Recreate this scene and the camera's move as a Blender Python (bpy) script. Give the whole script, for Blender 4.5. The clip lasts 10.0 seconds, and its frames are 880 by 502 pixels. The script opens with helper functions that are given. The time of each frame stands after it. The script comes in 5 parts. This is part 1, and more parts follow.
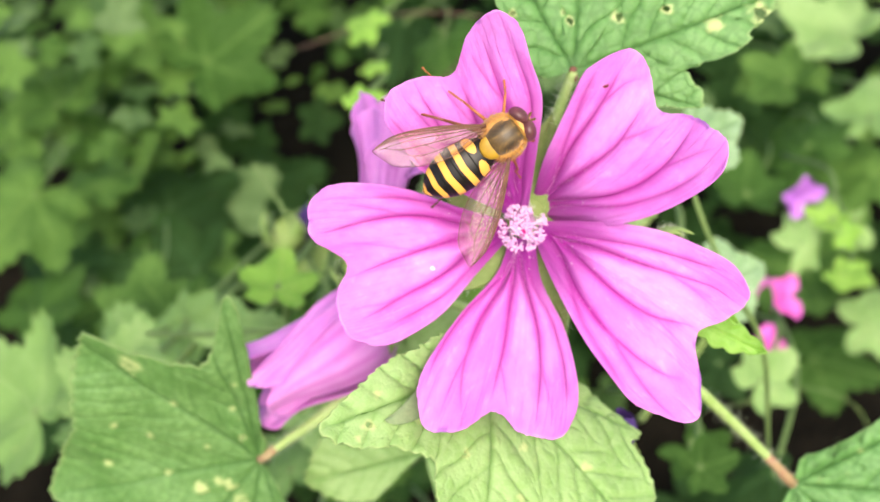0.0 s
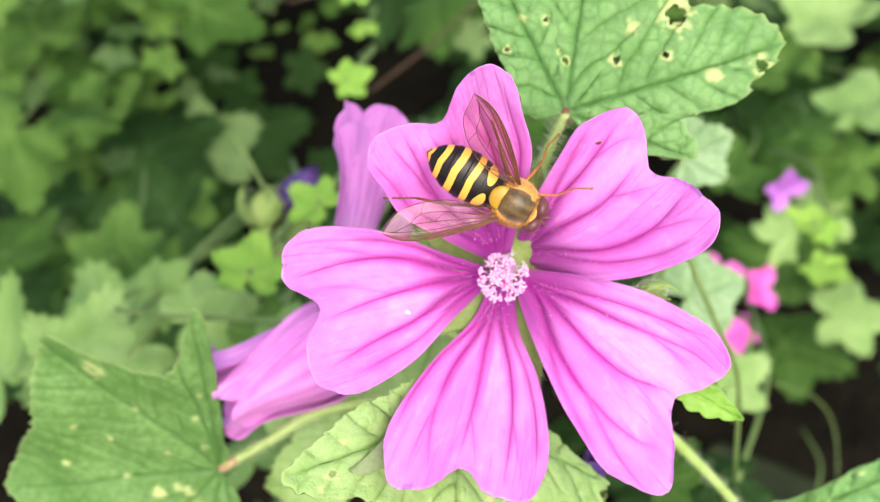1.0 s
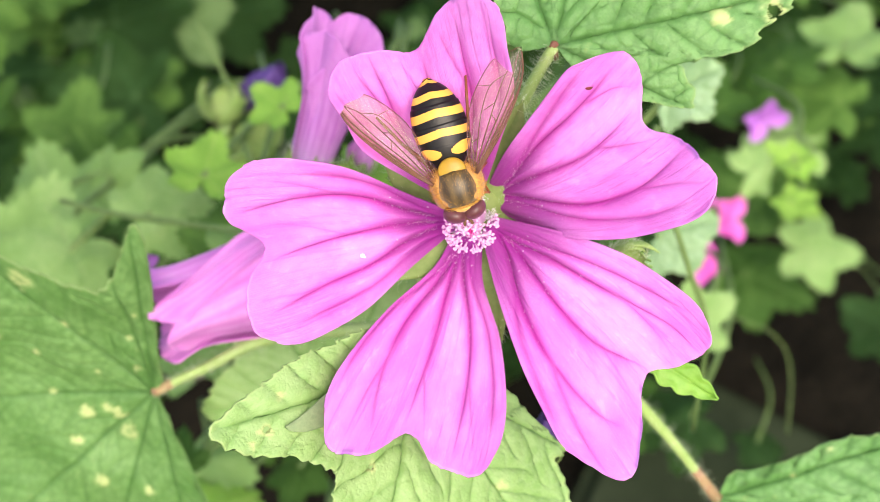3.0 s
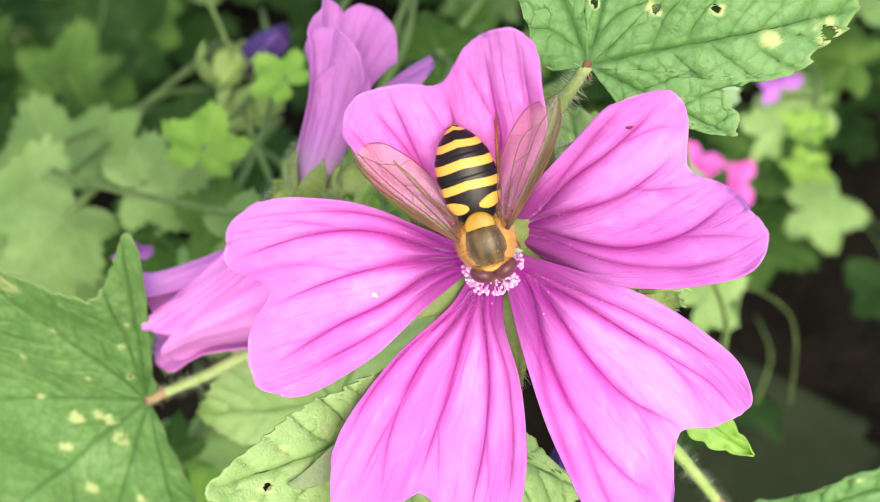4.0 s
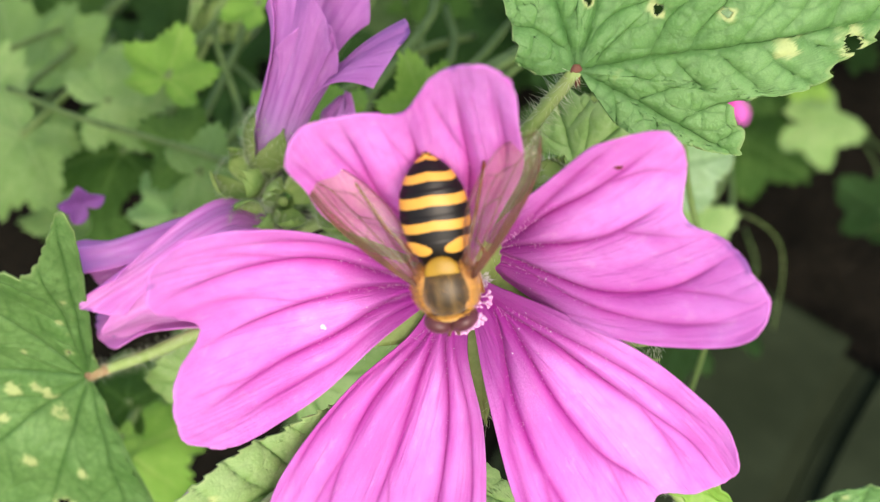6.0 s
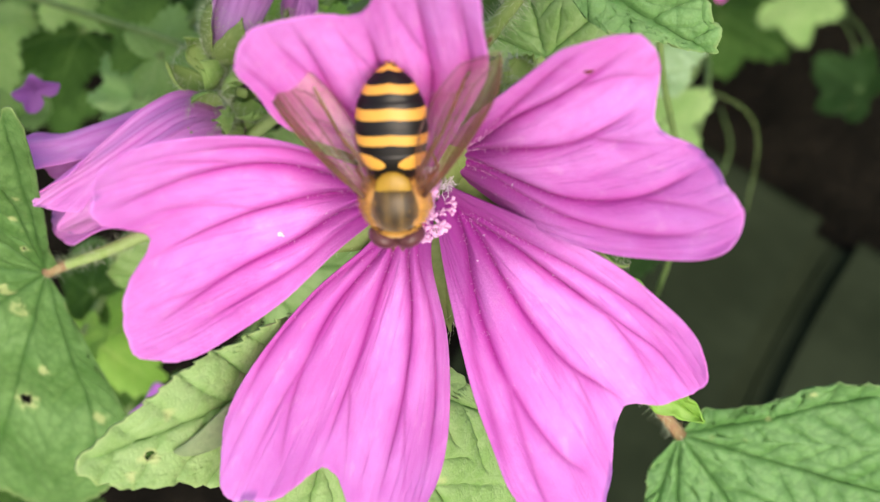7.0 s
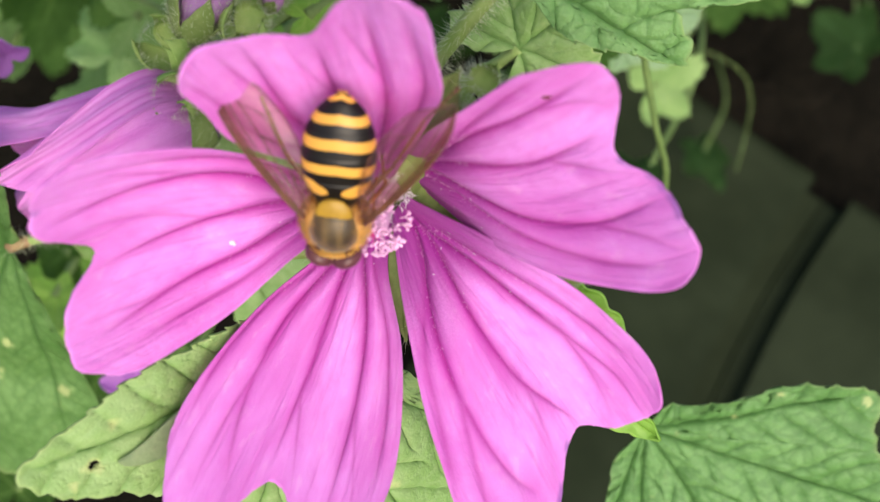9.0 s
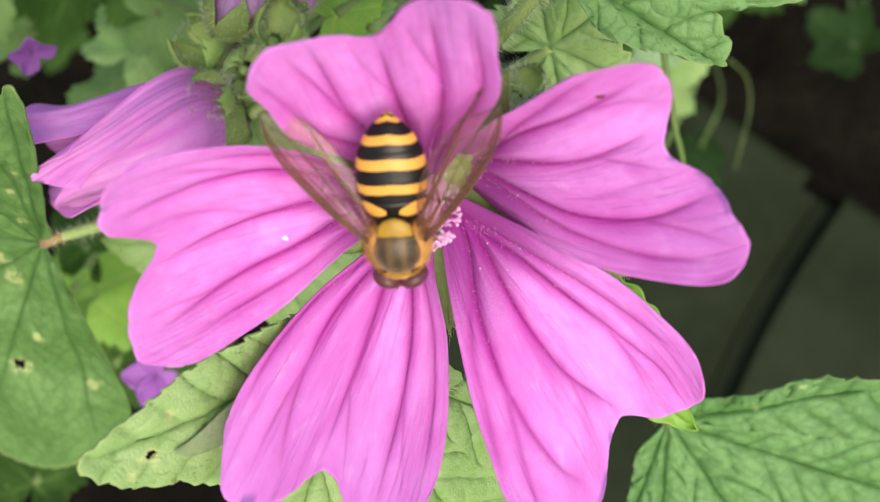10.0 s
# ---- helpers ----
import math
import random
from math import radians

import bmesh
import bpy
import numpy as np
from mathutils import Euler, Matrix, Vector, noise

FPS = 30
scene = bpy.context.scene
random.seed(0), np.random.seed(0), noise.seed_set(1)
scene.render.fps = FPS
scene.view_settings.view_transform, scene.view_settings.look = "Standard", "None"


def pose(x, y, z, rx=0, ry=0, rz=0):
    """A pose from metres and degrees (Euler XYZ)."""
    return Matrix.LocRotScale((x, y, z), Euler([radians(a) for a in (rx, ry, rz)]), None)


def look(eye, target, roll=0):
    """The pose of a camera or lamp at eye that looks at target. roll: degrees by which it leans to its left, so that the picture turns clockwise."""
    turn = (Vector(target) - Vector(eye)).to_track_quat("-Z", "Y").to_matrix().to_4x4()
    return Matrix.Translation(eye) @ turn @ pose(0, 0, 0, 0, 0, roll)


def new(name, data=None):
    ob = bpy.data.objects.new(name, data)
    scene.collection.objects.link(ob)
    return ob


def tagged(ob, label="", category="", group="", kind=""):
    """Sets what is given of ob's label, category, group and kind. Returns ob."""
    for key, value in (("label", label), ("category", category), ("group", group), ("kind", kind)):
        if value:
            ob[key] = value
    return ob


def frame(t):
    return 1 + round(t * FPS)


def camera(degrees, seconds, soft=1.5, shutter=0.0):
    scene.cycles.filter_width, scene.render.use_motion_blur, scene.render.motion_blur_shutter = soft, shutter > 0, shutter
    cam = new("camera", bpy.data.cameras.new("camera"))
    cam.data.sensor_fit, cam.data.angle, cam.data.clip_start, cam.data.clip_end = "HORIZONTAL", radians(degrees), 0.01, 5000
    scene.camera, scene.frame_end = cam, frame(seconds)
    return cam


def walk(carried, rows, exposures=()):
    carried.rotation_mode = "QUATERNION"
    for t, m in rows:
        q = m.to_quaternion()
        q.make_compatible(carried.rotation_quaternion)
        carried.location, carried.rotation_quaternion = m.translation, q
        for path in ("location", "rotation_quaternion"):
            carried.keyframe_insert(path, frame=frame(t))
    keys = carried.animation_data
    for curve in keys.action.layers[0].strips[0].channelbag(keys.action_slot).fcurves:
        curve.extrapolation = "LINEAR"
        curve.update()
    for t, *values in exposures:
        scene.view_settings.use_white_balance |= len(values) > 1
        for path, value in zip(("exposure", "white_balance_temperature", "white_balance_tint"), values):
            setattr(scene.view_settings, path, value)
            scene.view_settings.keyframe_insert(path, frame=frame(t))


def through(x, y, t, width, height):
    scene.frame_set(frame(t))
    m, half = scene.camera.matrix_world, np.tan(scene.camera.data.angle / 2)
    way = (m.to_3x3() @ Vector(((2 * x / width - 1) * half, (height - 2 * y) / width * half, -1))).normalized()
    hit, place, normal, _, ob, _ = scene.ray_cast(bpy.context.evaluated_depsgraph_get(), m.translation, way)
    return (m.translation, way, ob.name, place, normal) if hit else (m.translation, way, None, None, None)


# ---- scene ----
cam = camera(38.6, 10.0, soft=0.8)
cam.data.dof.use_dof = True
cam.data.dof.focus_distance = 0.092
cam.data.dof.aperture_fstop = 52.0
PATH = [
    (0, (0.00915, 0.01698, 0.55855), (-0.00701, 0.09503, 0.48274), -12.42),
    (0.5, (0.00608, 0.02543, 0.56410), (-0.00886, 0.10172, 0.48627), -10.37),
    (1, (0.00898, 0.02569, 0.56232), (-0.00544, 0.10047, 0.48294), -8.27),
    (1.5, (0.00939, 0.02998, 0.56077), (-0.00441, 0.10322, 0.47987), -6.98),
    (2, (0.00641, 0.03327, 0.56116), (-0.00596, 0.10397, 0.47780), -4.94),
    (2.5, (0.00864, 0.03331, 0.55935), (-0.00283, 0.10278, 0.47484), -3.54),
    (2.7, (0.00867, 0.03367, 0.55738), (-0.00255, 0.10293, 0.47266), -3.12),
    (3.8, (0.00361, 0.04485, 0.55683), (-0.00692, 0.10899, 0.46808), -1.47),
    (4, (0.00457, 0.04672, 0.55562), (-0.00564, 0.11043, 0.46653), -1.23),
    (4.5, (0.00521, 0.05028, 0.55444), (-0.00418, 0.11266, 0.46433), 0.05),
    (5, (0.00438, 0.05139, 0.55426), (-0.00391, 0.11206, 0.46288), 1.19),
    (5.2, (0.00453, 0.05154, 0.55357), (-0.00285, 0.11137, 0.46155), 2.03),
    (6.3, (0.00365, 0.06364, 0.55207), (-0.00405, 0.11627, 0.45579), 1.93),
    (6.5, (0.00337, 0.06332, 0.55154), (-0.00359, 0.11419, 0.45426), 1.79),
    (7, (0.00437, 0.06497, 0.55063), (0.00055, 0.11064, 0.45064), 5.02),
    (7.5, (0.00535, 0.06811, 0.54947), (0.00284, 0.11340, 0.44926), 7.33),
    (8, (0.00665, 0.07144, 0.54866), (0.00405, 0.11749, 0.44879), 7.60),
    (8.5, (0.00502, 0.06964, 0.54822), (0.00006, 0.11083, 0.44634), 4.75),
    (9, (0.00590, 0.07047, 0.55109), (0.00349, 0.11121, 0.44894), 7.99),
    (9.5, (0.00596, 0.07278, 0.55285), (0.00322, 0.11268, 0.45038), 8.17),
    (10, (0.00233, 0.06894, 0.55276), (0.00089, 0.10956, 0.45054), 9.23),
]
walk(cam, [(t, look(eye, target, roll)) for t, eye, target, roll in PATH],
     exposures=[(0, 1.23, 7150, 10), (2.5, 1.21, 7150, 10), (4.5, 1.04, 7150, 10), (6.5, 0.78, 7150, 10), (10, 0.66, 7150, 10)])

# ---- light: a bright, thinly overcast day ----
SUN_FROM = Vector((0.28, -0.62, 0.73)).normalized()
world = bpy.data.worlds.new("sky")
scene.world = world
world.use_nodes = True
wn = world.node_tree.nodes
sky = wn.new("ShaderNodeTexSky")
sky.sky_type, sky.sun_disc = "NISHITA", False
sky.sun_elevation = math.asin(SUN_FROM.z)
sky.sun_rotation = math.atan2(SUN_FROM.x, SUN_FROM.y)
sky.air_density, sky.dust_density, sky.ozone_density = 1.0, 3.0, 0.6
world.node_tree.links.new(sky.outputs[0], wn["Background"].inputs[0])
wn["Background"].inputs[1].default_value = 0.15
sun = new("sun", bpy.data.lights.new("sun", "SUN"))
sun.data.energy, sun.data.angle, sun.data.color = 1.7, radians(48), (1.0, 0.96, 0.9)
sun.matrix_world = look(SUN_FROM * 3, (0, 0, 0))

# ---- materials ----


def shader(name):
    m = bpy.data.materials.new(name)
    m.use_nodes = True
    m.node_tree.nodes.clear()
    return m, m.node_tree.nodes, m.node_tree.links


class Net:
    """A small builder for node trees."""

    def __init__(self, name):
        self.mat, self.n, self.l = shader(name)

    def node(self, kind, **values):
        nd = self.n.new(kind)
        for key, value in values.items():
            if key == "op":
                nd.operation = value
            elif key == "blend":
                nd.blend_type = value
            elif key == "feature":
                nd.feature = value
        return nd

    def plug(self, socket, value):
        if isinstance(value, bpy.types.NodeSocket):
            self.l.new(value, socket)
        elif isinstance(value, tuple) and len(value) == 3 and socket.type == "RGBA":
            socket.default_value = (*value, 1)
        else:
            socket.default_value = value

    def math(self, op, a, b=0.0, clamp=False):
        nd = self.node("ShaderNodeMath", op=op)
        nd.use_clamp = clamp
        self.plug(nd.inputs[0], a), self.plug(nd.inputs[1], b)
        return nd.outputs[0]

    def step(self, x, lo, hi):
        nd = self.n.new("ShaderNodeMapRange")
        nd.interpolation_type = "SMOOTHSTEP"
        self.plug(nd.inputs[0], x), self.plug(nd.inputs[1], lo), self.plug(nd.inputs[2], hi)
        return nd.outputs[0]

    def mix(self, f, a, b, blend="MIX"):
        nd = self.n.new("ShaderNodeMix")
        nd.data_type, nd.blend_type = "RGBA", blend
        self.plug(nd.inputs[0], f), self.plug(nd.inputs[6], a), self.plug(nd.inputs[7], b)
        return nd.outputs[2]

    def noise(self, scale, detail=3.0, vector=None, rough=0.55):
        nd = self.n.new("ShaderNodeTexNoise")
        nd.inputs["Scale"].default_value, nd.inputs["Detail"].default_value = scale, detail
        nd.inputs["Roughness"].default_value = rough
        if vector is not None:
            self.plug(nd.inputs["Vector"], vector)
        return nd.outputs["Fac"]

    def voronoi(self, scale, vector=None, feature="DISTANCE_TO_EDGE"):
        nd = self.n.new("ShaderNodeTexVoronoi")
        nd.feature = feature
        nd.inputs["Scale"].default_value = scale
        if vector is not None:
            self.plug(nd.inputs["Vector"], vector)
        return nd.outputs["Distance"]

    def attribute(self, name):
        nd = self.n.new("ShaderNodeAttribute")
        nd.attribute_name = name
        return nd.outputs["Fac"]

    def coords(self, which="Object"):
        return self.n.new("ShaderNodeTexCoord").outputs[which]

    def split(self, v):
        nd = self.n.new("ShaderNodeSeparateXYZ")
        self.plug(nd.inputs[0], v)
        return nd.outputs

    def join(self, x, y, z=0.0):
        nd = self.n.new("ShaderNodeCombineXYZ")
        self.plug(nd.inputs[0], x), self.plug(nd.inputs[1], y), self.plug(nd.inputs[2], z)
        return nd.outputs[0]

    def random(self):
        return self.n.new("ShaderNodeObjectInfo").outputs["Random"]

    def bump(self, height, strength, distance):
        nd = self.n.new("ShaderNodeBump")
        nd.inputs["Strength"].default_value, nd.inputs["Distance"].default_value = strength, distance
        self.plug(nd.inputs["Height"], height)
        return nd.outputs[0]

    def finish(self, colour, rough=0.5, normal=None, through=0.0, spec=0.5, through_colour=None, metal=0.0, sheen=0.0, coat=0.0):
        p = self.n.new("ShaderNodeBsdfPrincipled")
        self.plug(p.inputs["Base Color"], colour), self.plug(p.inputs["Roughness"], rough)
        p.inputs["Specular IOR Level"].default_value, p.inputs["Metallic"].default_value = spec, metal
        p.inputs["Sheen Weight"].default_value, p.inputs["Coat Weight"].default_value = sheen, coat
        if normal is not None:
            self.plug(p.inputs["Normal"], normal)
        out = self.n.new("ShaderNodeOutputMaterial")
        if through:
            tr = self.n.new("ShaderNodeBsdfTranslucent")
            self.plug(tr.inputs[0], colour if through_colour is None else through_colour)
            mx = self.n.new("ShaderNodeMixShader")
            mx.inputs[0].default_value = through
            self.l.new(p.outputs[0], mx.inputs[1]), self.l.new(tr.outputs[0], mx.inputs[2])
            self.l.new(mx.outputs[0], out.inputs[0])
        else:
            self.l.new(p.outputs[0], out.inputs[0])
        return self.mat


def petal_material(name, pale, rich, line, claw):
    k = Net(name)
    uv = k.coords("UV")
    s, t, _ = k.split(uv)
    core, band = k.attribute("line"), k.attribute("band")
    x = k.math("MULTIPLY", k.math("SUBTRACT", s, 0.5), 2.0)
    # fine veinlets that run lengthwise
    fine = k.noise(1.0, 4.0, k.join(k.math("MULTIPLY", x, 13.0), k.math("MULTIPLY", t, 2.0), k.random()), 0.6)
    fine = k.step(fine, 0.47, 0.72)
    blotch = k.noise(2.4, 3.0, k.join(s, t, k.random()))
    grain = k.noise(1.0, 3.0, k.join(k.math("MULTIPLY", s, 150.0), k.math("MULTIPLY", t, 150.0)), 0.7)
    wrinkle = k.noise(1.0, 5.0, k.join(k.math("MULTIPLY", s, 15.0), k.math("MULTIPLY", t, 11.0), k.random()), 0.62)
    mid = tuple(0.45 * a + 0.55 * b for a, b in zip(pale, rich))
    col = k.mix(k.math("MULTIPLY", k.step(blotch, 0.34, 0.70), 0.75), pale, mid)
    col = k.mix(k.math("MULTIPLY", k.step(wrinkle, 0.46, 0.72), 0.40), col, mid)
    col = k.mix(k.math("MULTIPLY", k.step(wrinkle, 0.44, 0.30), 0.30), col, (0.98, 0.60, 0.94))
    col = k.mix(k.math("MULTIPLY", k.step(grain, 0.56, 0.78), 0.20), col, (0.97, 0.68, 0.94))
    col = k.mix(k.math("MULTIPLY", fine, 0.50), col, mid)
    col = k.mix(k.math("MULTIPLY", band, 0.95), col, rich)
    broken = k.math("ADD", 0.62, k.math("MULTIPLY", k.step(grain, 0.36, 0.56), 0.38))
    col = k.mix(k.math("MULTIPLY", k.math("MULTIPLY", core, broken), 0.88), col, line)
    base = k.math("SUBTRACT", 1.0, k.step(k.math("ADD", t, k.math("MULTIPLY", grain, 0.24)), 0.27, 0.60))
    col = k.mix(k.math("MULTIPLY", base, 0.80), col, claw)
    # a bruised violet rim here and there
    rim = k.math("MULTIPLY", k.step(t, 0.974, 0.996), k.step(k.noise(1.0, 2.0, k.join(k.math("MULTIPLY", s, 7.0), 0.3, k.random())), 0.56, 0.66))
    col = k.mix(k.math("MULTIPLY", rim, 0.6), col, (0.16, 0.07, 0.36))
    ht = k.math("ADD", k.math("MULTIPLY", fine, -0.5), k.math("ADD", k.math("ADD", k.math("MULTIPLY", grain, 0.22), k.math("MULTIPLY", wrinkle, 1.2)), k.math("MULTIPLY", core, -0.7)))
    return k.finish(col, 0.52, k.bump(ht, 0.7, 0.0003), 0.34, 0.28, k.mix(0.20, col, (0.80, 0.09, 0.62)), sheen=0.06)


PETAL = petal_material("petal", (0.90, 0.375, 0.92), (0.61, 0.016, 0.46), (0.40, 0.001, 0.25), (0.31, 0.012, 0.27))
PETAL_DEEP = petal_material("furled petal", (0.95, 0.44, 0.95), (0.74, 0.10, 0.66), (0.46, 0.012, 0.40), (0.62, 0.22, 0.62))

PETAL_FADED = petal_material("fading petal", (0.76, 0.33, 0.80), (0.52, 0.11, 0.56), (0.24, 0.02, 0.32), (0.60, 0.38, 0.68))


def leaf_material(name, light, dark, vein, fine_scale=900.0, gloss=0.55, spec=0.3, vary=0.4):
    k = Net(name)
    ob = k.coords("Object")
    v, h = k.attribute("vein"), k.attribute("spot")
    net = k.voronoi(fine_scale, ob)
    net2 = k.voronoi(fine_scale * 3.2, ob)
    blotch = k.math("ADD", k.math("MULTIPLY", k.noise(90.0, 4.0, ob), 0.6), k.math("MULTIPLY", k.noise(520.0, 4.0, ob, 0.65), 0.4))
    tone = k.math("ADD", k.math("MULTIPLY", k.math("SUBTRACT", k.math("ADD", k.math("MULTIPLY", k.random(), 0.4), k.math("MULTIPLY", k.n.new("ShaderNodeNewGeometry").outputs["Random Per Island"], 0.6)), 0.5), vary), blotch)
    col = k.mix(k.step(tone, 0.32, 0.66), dark, light)
    col = k.mix(k.math("MULTIPLY", k.math("SUBTRACT", 1.0, k.step(net, 0.0, 0.09)), 0.20), col, vein)
    col = k.mix(k.math("MULTIPLY", k.math("SUBTRACT", 1.0, k.step(net2, 0.0, 0.08)), 0.12), col, vein)
    speck = k.step(k.noise(420.0, 2.0, ob), 0.70, 0.78)
    col = k.mix(k.math("MULTIPLY", speck, 0.45), col, (0.42, 0.48, 0.16))
    col = k.mix(k.math("MULTIPLY", v, 0.7), col, vein)
    col = k.mix(h, col, (0.48, 0.54, 0.25))
    ht = k.math("ADD", k.step(net, 0.0, 0.6), k.math("MULTIPLY", k.step(net2, 0.0, 0.35), 0.10))
    ht = k.math("SUBTRACT", ht, v)
    warm = k.mix(0.40, col, (0.28, 0.52, 0.07))
    return k.finish(col, gloss, k.bump(ht, 0.32, 0.0004), 0.30, spec, warm)


LEAF_PALE = leaf_material("pale leaf", (0.40, 0.57, 0.23), (0.22, 0.42, 0.12), (0.12, 0.29, 0.075), spec=0.4)
# leaf green cut very low, so the deep shade behind sits in the colour
LEAF_SHADED = leaf_material("shade-darkened leaf", (0.020, 0.056, 0.013), (0.008, 0.026, 0.005), (0.045, 0.11, 0.035), gloss=0.75, spec=0.12)
WILD_GREEN = leaf_material("wild leaf", (0.095, 0.19, 0.040), (0.028, 0.080, 0.012), (0.14, 0.26, 0.06), gloss=0.7, spec=0.15, vary=0.9)
WILD_DULL = leaf_material("dull wild leaf", (0.12, 0.20, 0.075), (0.05, 0.11, 0.03), (0.15, 0.24, 0.10), gloss=0.65, spec=0.2, vary=0.9)
WILD_PALE = leaf_material("pale wild leaf", (0.31, 0.47, 0.18), (0.17, 0.31, 0.09), (0.26, 0.39, 0.15), gloss=0.65, spec=0.2, vary=0.7)


def quilted_material(name, light, dark, vein, gloss=0.45, spec=0.4, thru=0.28, fine=None):
    """The upper side of a near leaf: pillows between sunken veins, fine netting, pale scars."""
    k = Net(name)
    ob = k.coords("Object")
    v, net, h = k.attribute("vein"), k.attribute("net"), k.attribute("spot")
    tiny = k.voronoi(2600.0, ob)
    blotch = k.math("ADD", k.math("MULTIPLY", k.noise(110.0, 4.0, ob), 0.55), k.math("MULTIPLY", k.noise(700.0, 5.0, ob, 0.68), 0.45))
    col = k.mix(k.step(blotch, 0.36, 0.64), dark, light)
    col = k.mix(k.math("MULTIPLY", k.math("SUBTRACT", 1.0, k.step(tiny, 0.0, 0.12)), 0.14), col, vein)
    col = k.mix(k.math("MULTIPLY", net, 0.40), col, vein if fine is None else fine)
    speck = k.step(k.noise(520.0, 3.0, ob), 0.66, 0.76)
    col = k.mix(k.math("MULTIPLY", speck, 0.25), col, (0.46, 0.56, 0.22))
    col = k.mix(k.math("MULTIPLY", v, 0.72), col, vein)
    col = k.mix(k.math("MULTIPLY", h, 0.8), col, (0.52, 0.60, 0.26))
    ht = k.math("ADD", k.step(tiny, 0.0, 0.5), k.math("MULTIPLY", k.noise(1500.0, 4.0, ob), 1.2))
    warm = k.mix(0.40, col, (0.28, 0.52, 0.07))
    return k.finish(col, k.math("ADD", gloss, k.math("MULTIPLY", blotch, 0.15)), k.bump(ht, 0.35, 0.00012), thru, spec, warm)


QUILT = quilted_material("quilted leaf", (0.18, 0.37, 0.125), (0.11, 0.275, 0.07), (0.038, 0.13, 0.028))
QUILT_DEEP = quilted_material("deep quilted leaf", (0.18, 0.34, 0.11), (0.105, 0.24, 0.06), (0.035, 0.12, 0.02))
QUILT_PALE = quilted_material("pale quilted leaf", (0.31, 0.48, 0.18), (0.22, 0.39, 0.115), (0.10, 0.25, 0.05), fine=(0.38, 0.54, 0.24))
QUILT_GREY = quilted_material("grey quilted leaf", (0.34, 0.50, 0.30), (0.22, 0.38, 0.18), (0.15, 0.28, 0.11), gloss=0.6)
LEAF_LIME = leaf_material("young leaf", (0.29, 0.51, 0.085), (0.18, 0.38, 0.05), (0.34, 0.50, 0.12))


def plain(name, a, b, scale, rough=0.6, through=0.0, spec=0.4, bump=0.3, depth=0.0003, sheen=0.0, coat=0.0, metal=0.0):
    k = Net(name)
    ob = k.coords("Object")
    n1, n2 = k.noise(scale, 4.0, ob), k.noise(scale * 6, 3.0, ob)
    col = k.mix(k.step(k.math("ADD", k.math("MULTIPLY", n1, 0.7), k.math("MULTIPLY", n2, 0.3)), 0.3, 0.7), a, b)
    return k.finish(col, rough, k.bump(n2, bump, depth), through, spec, sheen=sheen, coat=coat, metal=metal)


STEM = plain("stem", (0.26, 0.40, 0.10), (0.38, 0.50, 0.20), 300, 0.55, 0.12)
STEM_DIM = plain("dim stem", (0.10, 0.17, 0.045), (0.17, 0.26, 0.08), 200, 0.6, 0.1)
STEM_BLUSH = plain("reddish stalk", (0.30, 0.16, 0.10), (0.36, 0.27, 0.13), 500, 0.55, 0.1)
STEM_RED = plain("reddish node", (0.11, 0.03, 0.025), (0.20, 0.10, 0.05), 900, 0.6)
LEAF_FLAP = plain("grey leaf flap", (0.20, 0.29, 0.14), (0.29, 0.38, 0.20), 400, 0.6, 0.2)
SEPAL = plain("sepal", (0.16, 0.25, 0.06), (0.27, 0.35, 0.12), 350, 0.6, 0.25)
BUD_GREEN = plain("bud green", (0.26, 0.43, 0.11), (0.42, 0.56, 0.19), 350, 0.6, 0.3)
HAIR = plain("plant hair", (0.75, 0.80, 0.62), (0.62, 0.70, 0.45), 900, 0.5, 0.4)
ANTHER = plain("anther", (0.86, 0.58, 0.80), (0.78, 0.40, 0.70), 900, 0.6, 0.2)
COLUMN = plain("stamen column", (0.80, 0.55, 0.76), (0.70, 0.34, 0.62), 700, 0.6, 0.2)
STIGMA = plain("stigma", (0.72, 0.05, 0.38), (0.60, 0.03, 0.30), 900, 0.5, 0.1)
POLLEN = plain("pollen", (0.92, 0.86, 0.92), (0.80, 0.72, 0.82), 900, 0.5, 0.2)
PETAL_HAIR = plain("petal hair", (0.88, 0.50, 0.84), (0.80, 0.36, 0.74), 900, 0.5, 0.3)
SPECK = plain("speck", (0.16, 0.015, 0.02), (0.10, 0.01, 0.01), 900, 0.5)
WITHERED = plain("withered petal", (0.045, 0.022, 0.12), (0.09, 0.04, 0.2), 300, 0.6, 0.1)
TWIG = plain("dry twig", (0.06, 0.036, 0.022), (0.11, 0.07, 0.045), 120, 0.8)
BRIGHT_PINK = plain("distant petal", (0.74, 0.10, 0.46), (0.62, 0.16, 0.55), 60, 0.6, 0.3)
VIOLET = plain("distant violet petal", (0.40, 0.13, 0.55), (0.5, 0.2, 0.6), 60, 0.6, 0.3)
# darker than any soil: shade under the plants is put into the colour
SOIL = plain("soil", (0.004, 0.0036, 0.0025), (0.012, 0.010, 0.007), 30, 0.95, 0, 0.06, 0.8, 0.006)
# stone darkened below its own tone, with the plants' shade in it
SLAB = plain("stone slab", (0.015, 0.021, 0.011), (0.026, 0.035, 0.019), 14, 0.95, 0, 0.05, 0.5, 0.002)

# the insect
EYE = plain("eye", (0.075, 0.024, 0.027), (0.115, 0.042, 0.044), 1500, 0.35, 0, 0.35, 0.25, 0.00003)
FACE = plain("face", (0.60, 0.36, 0.09), (0.48, 0.27, 0.06), 700, 0.5, 0.05, sheen=0.3)


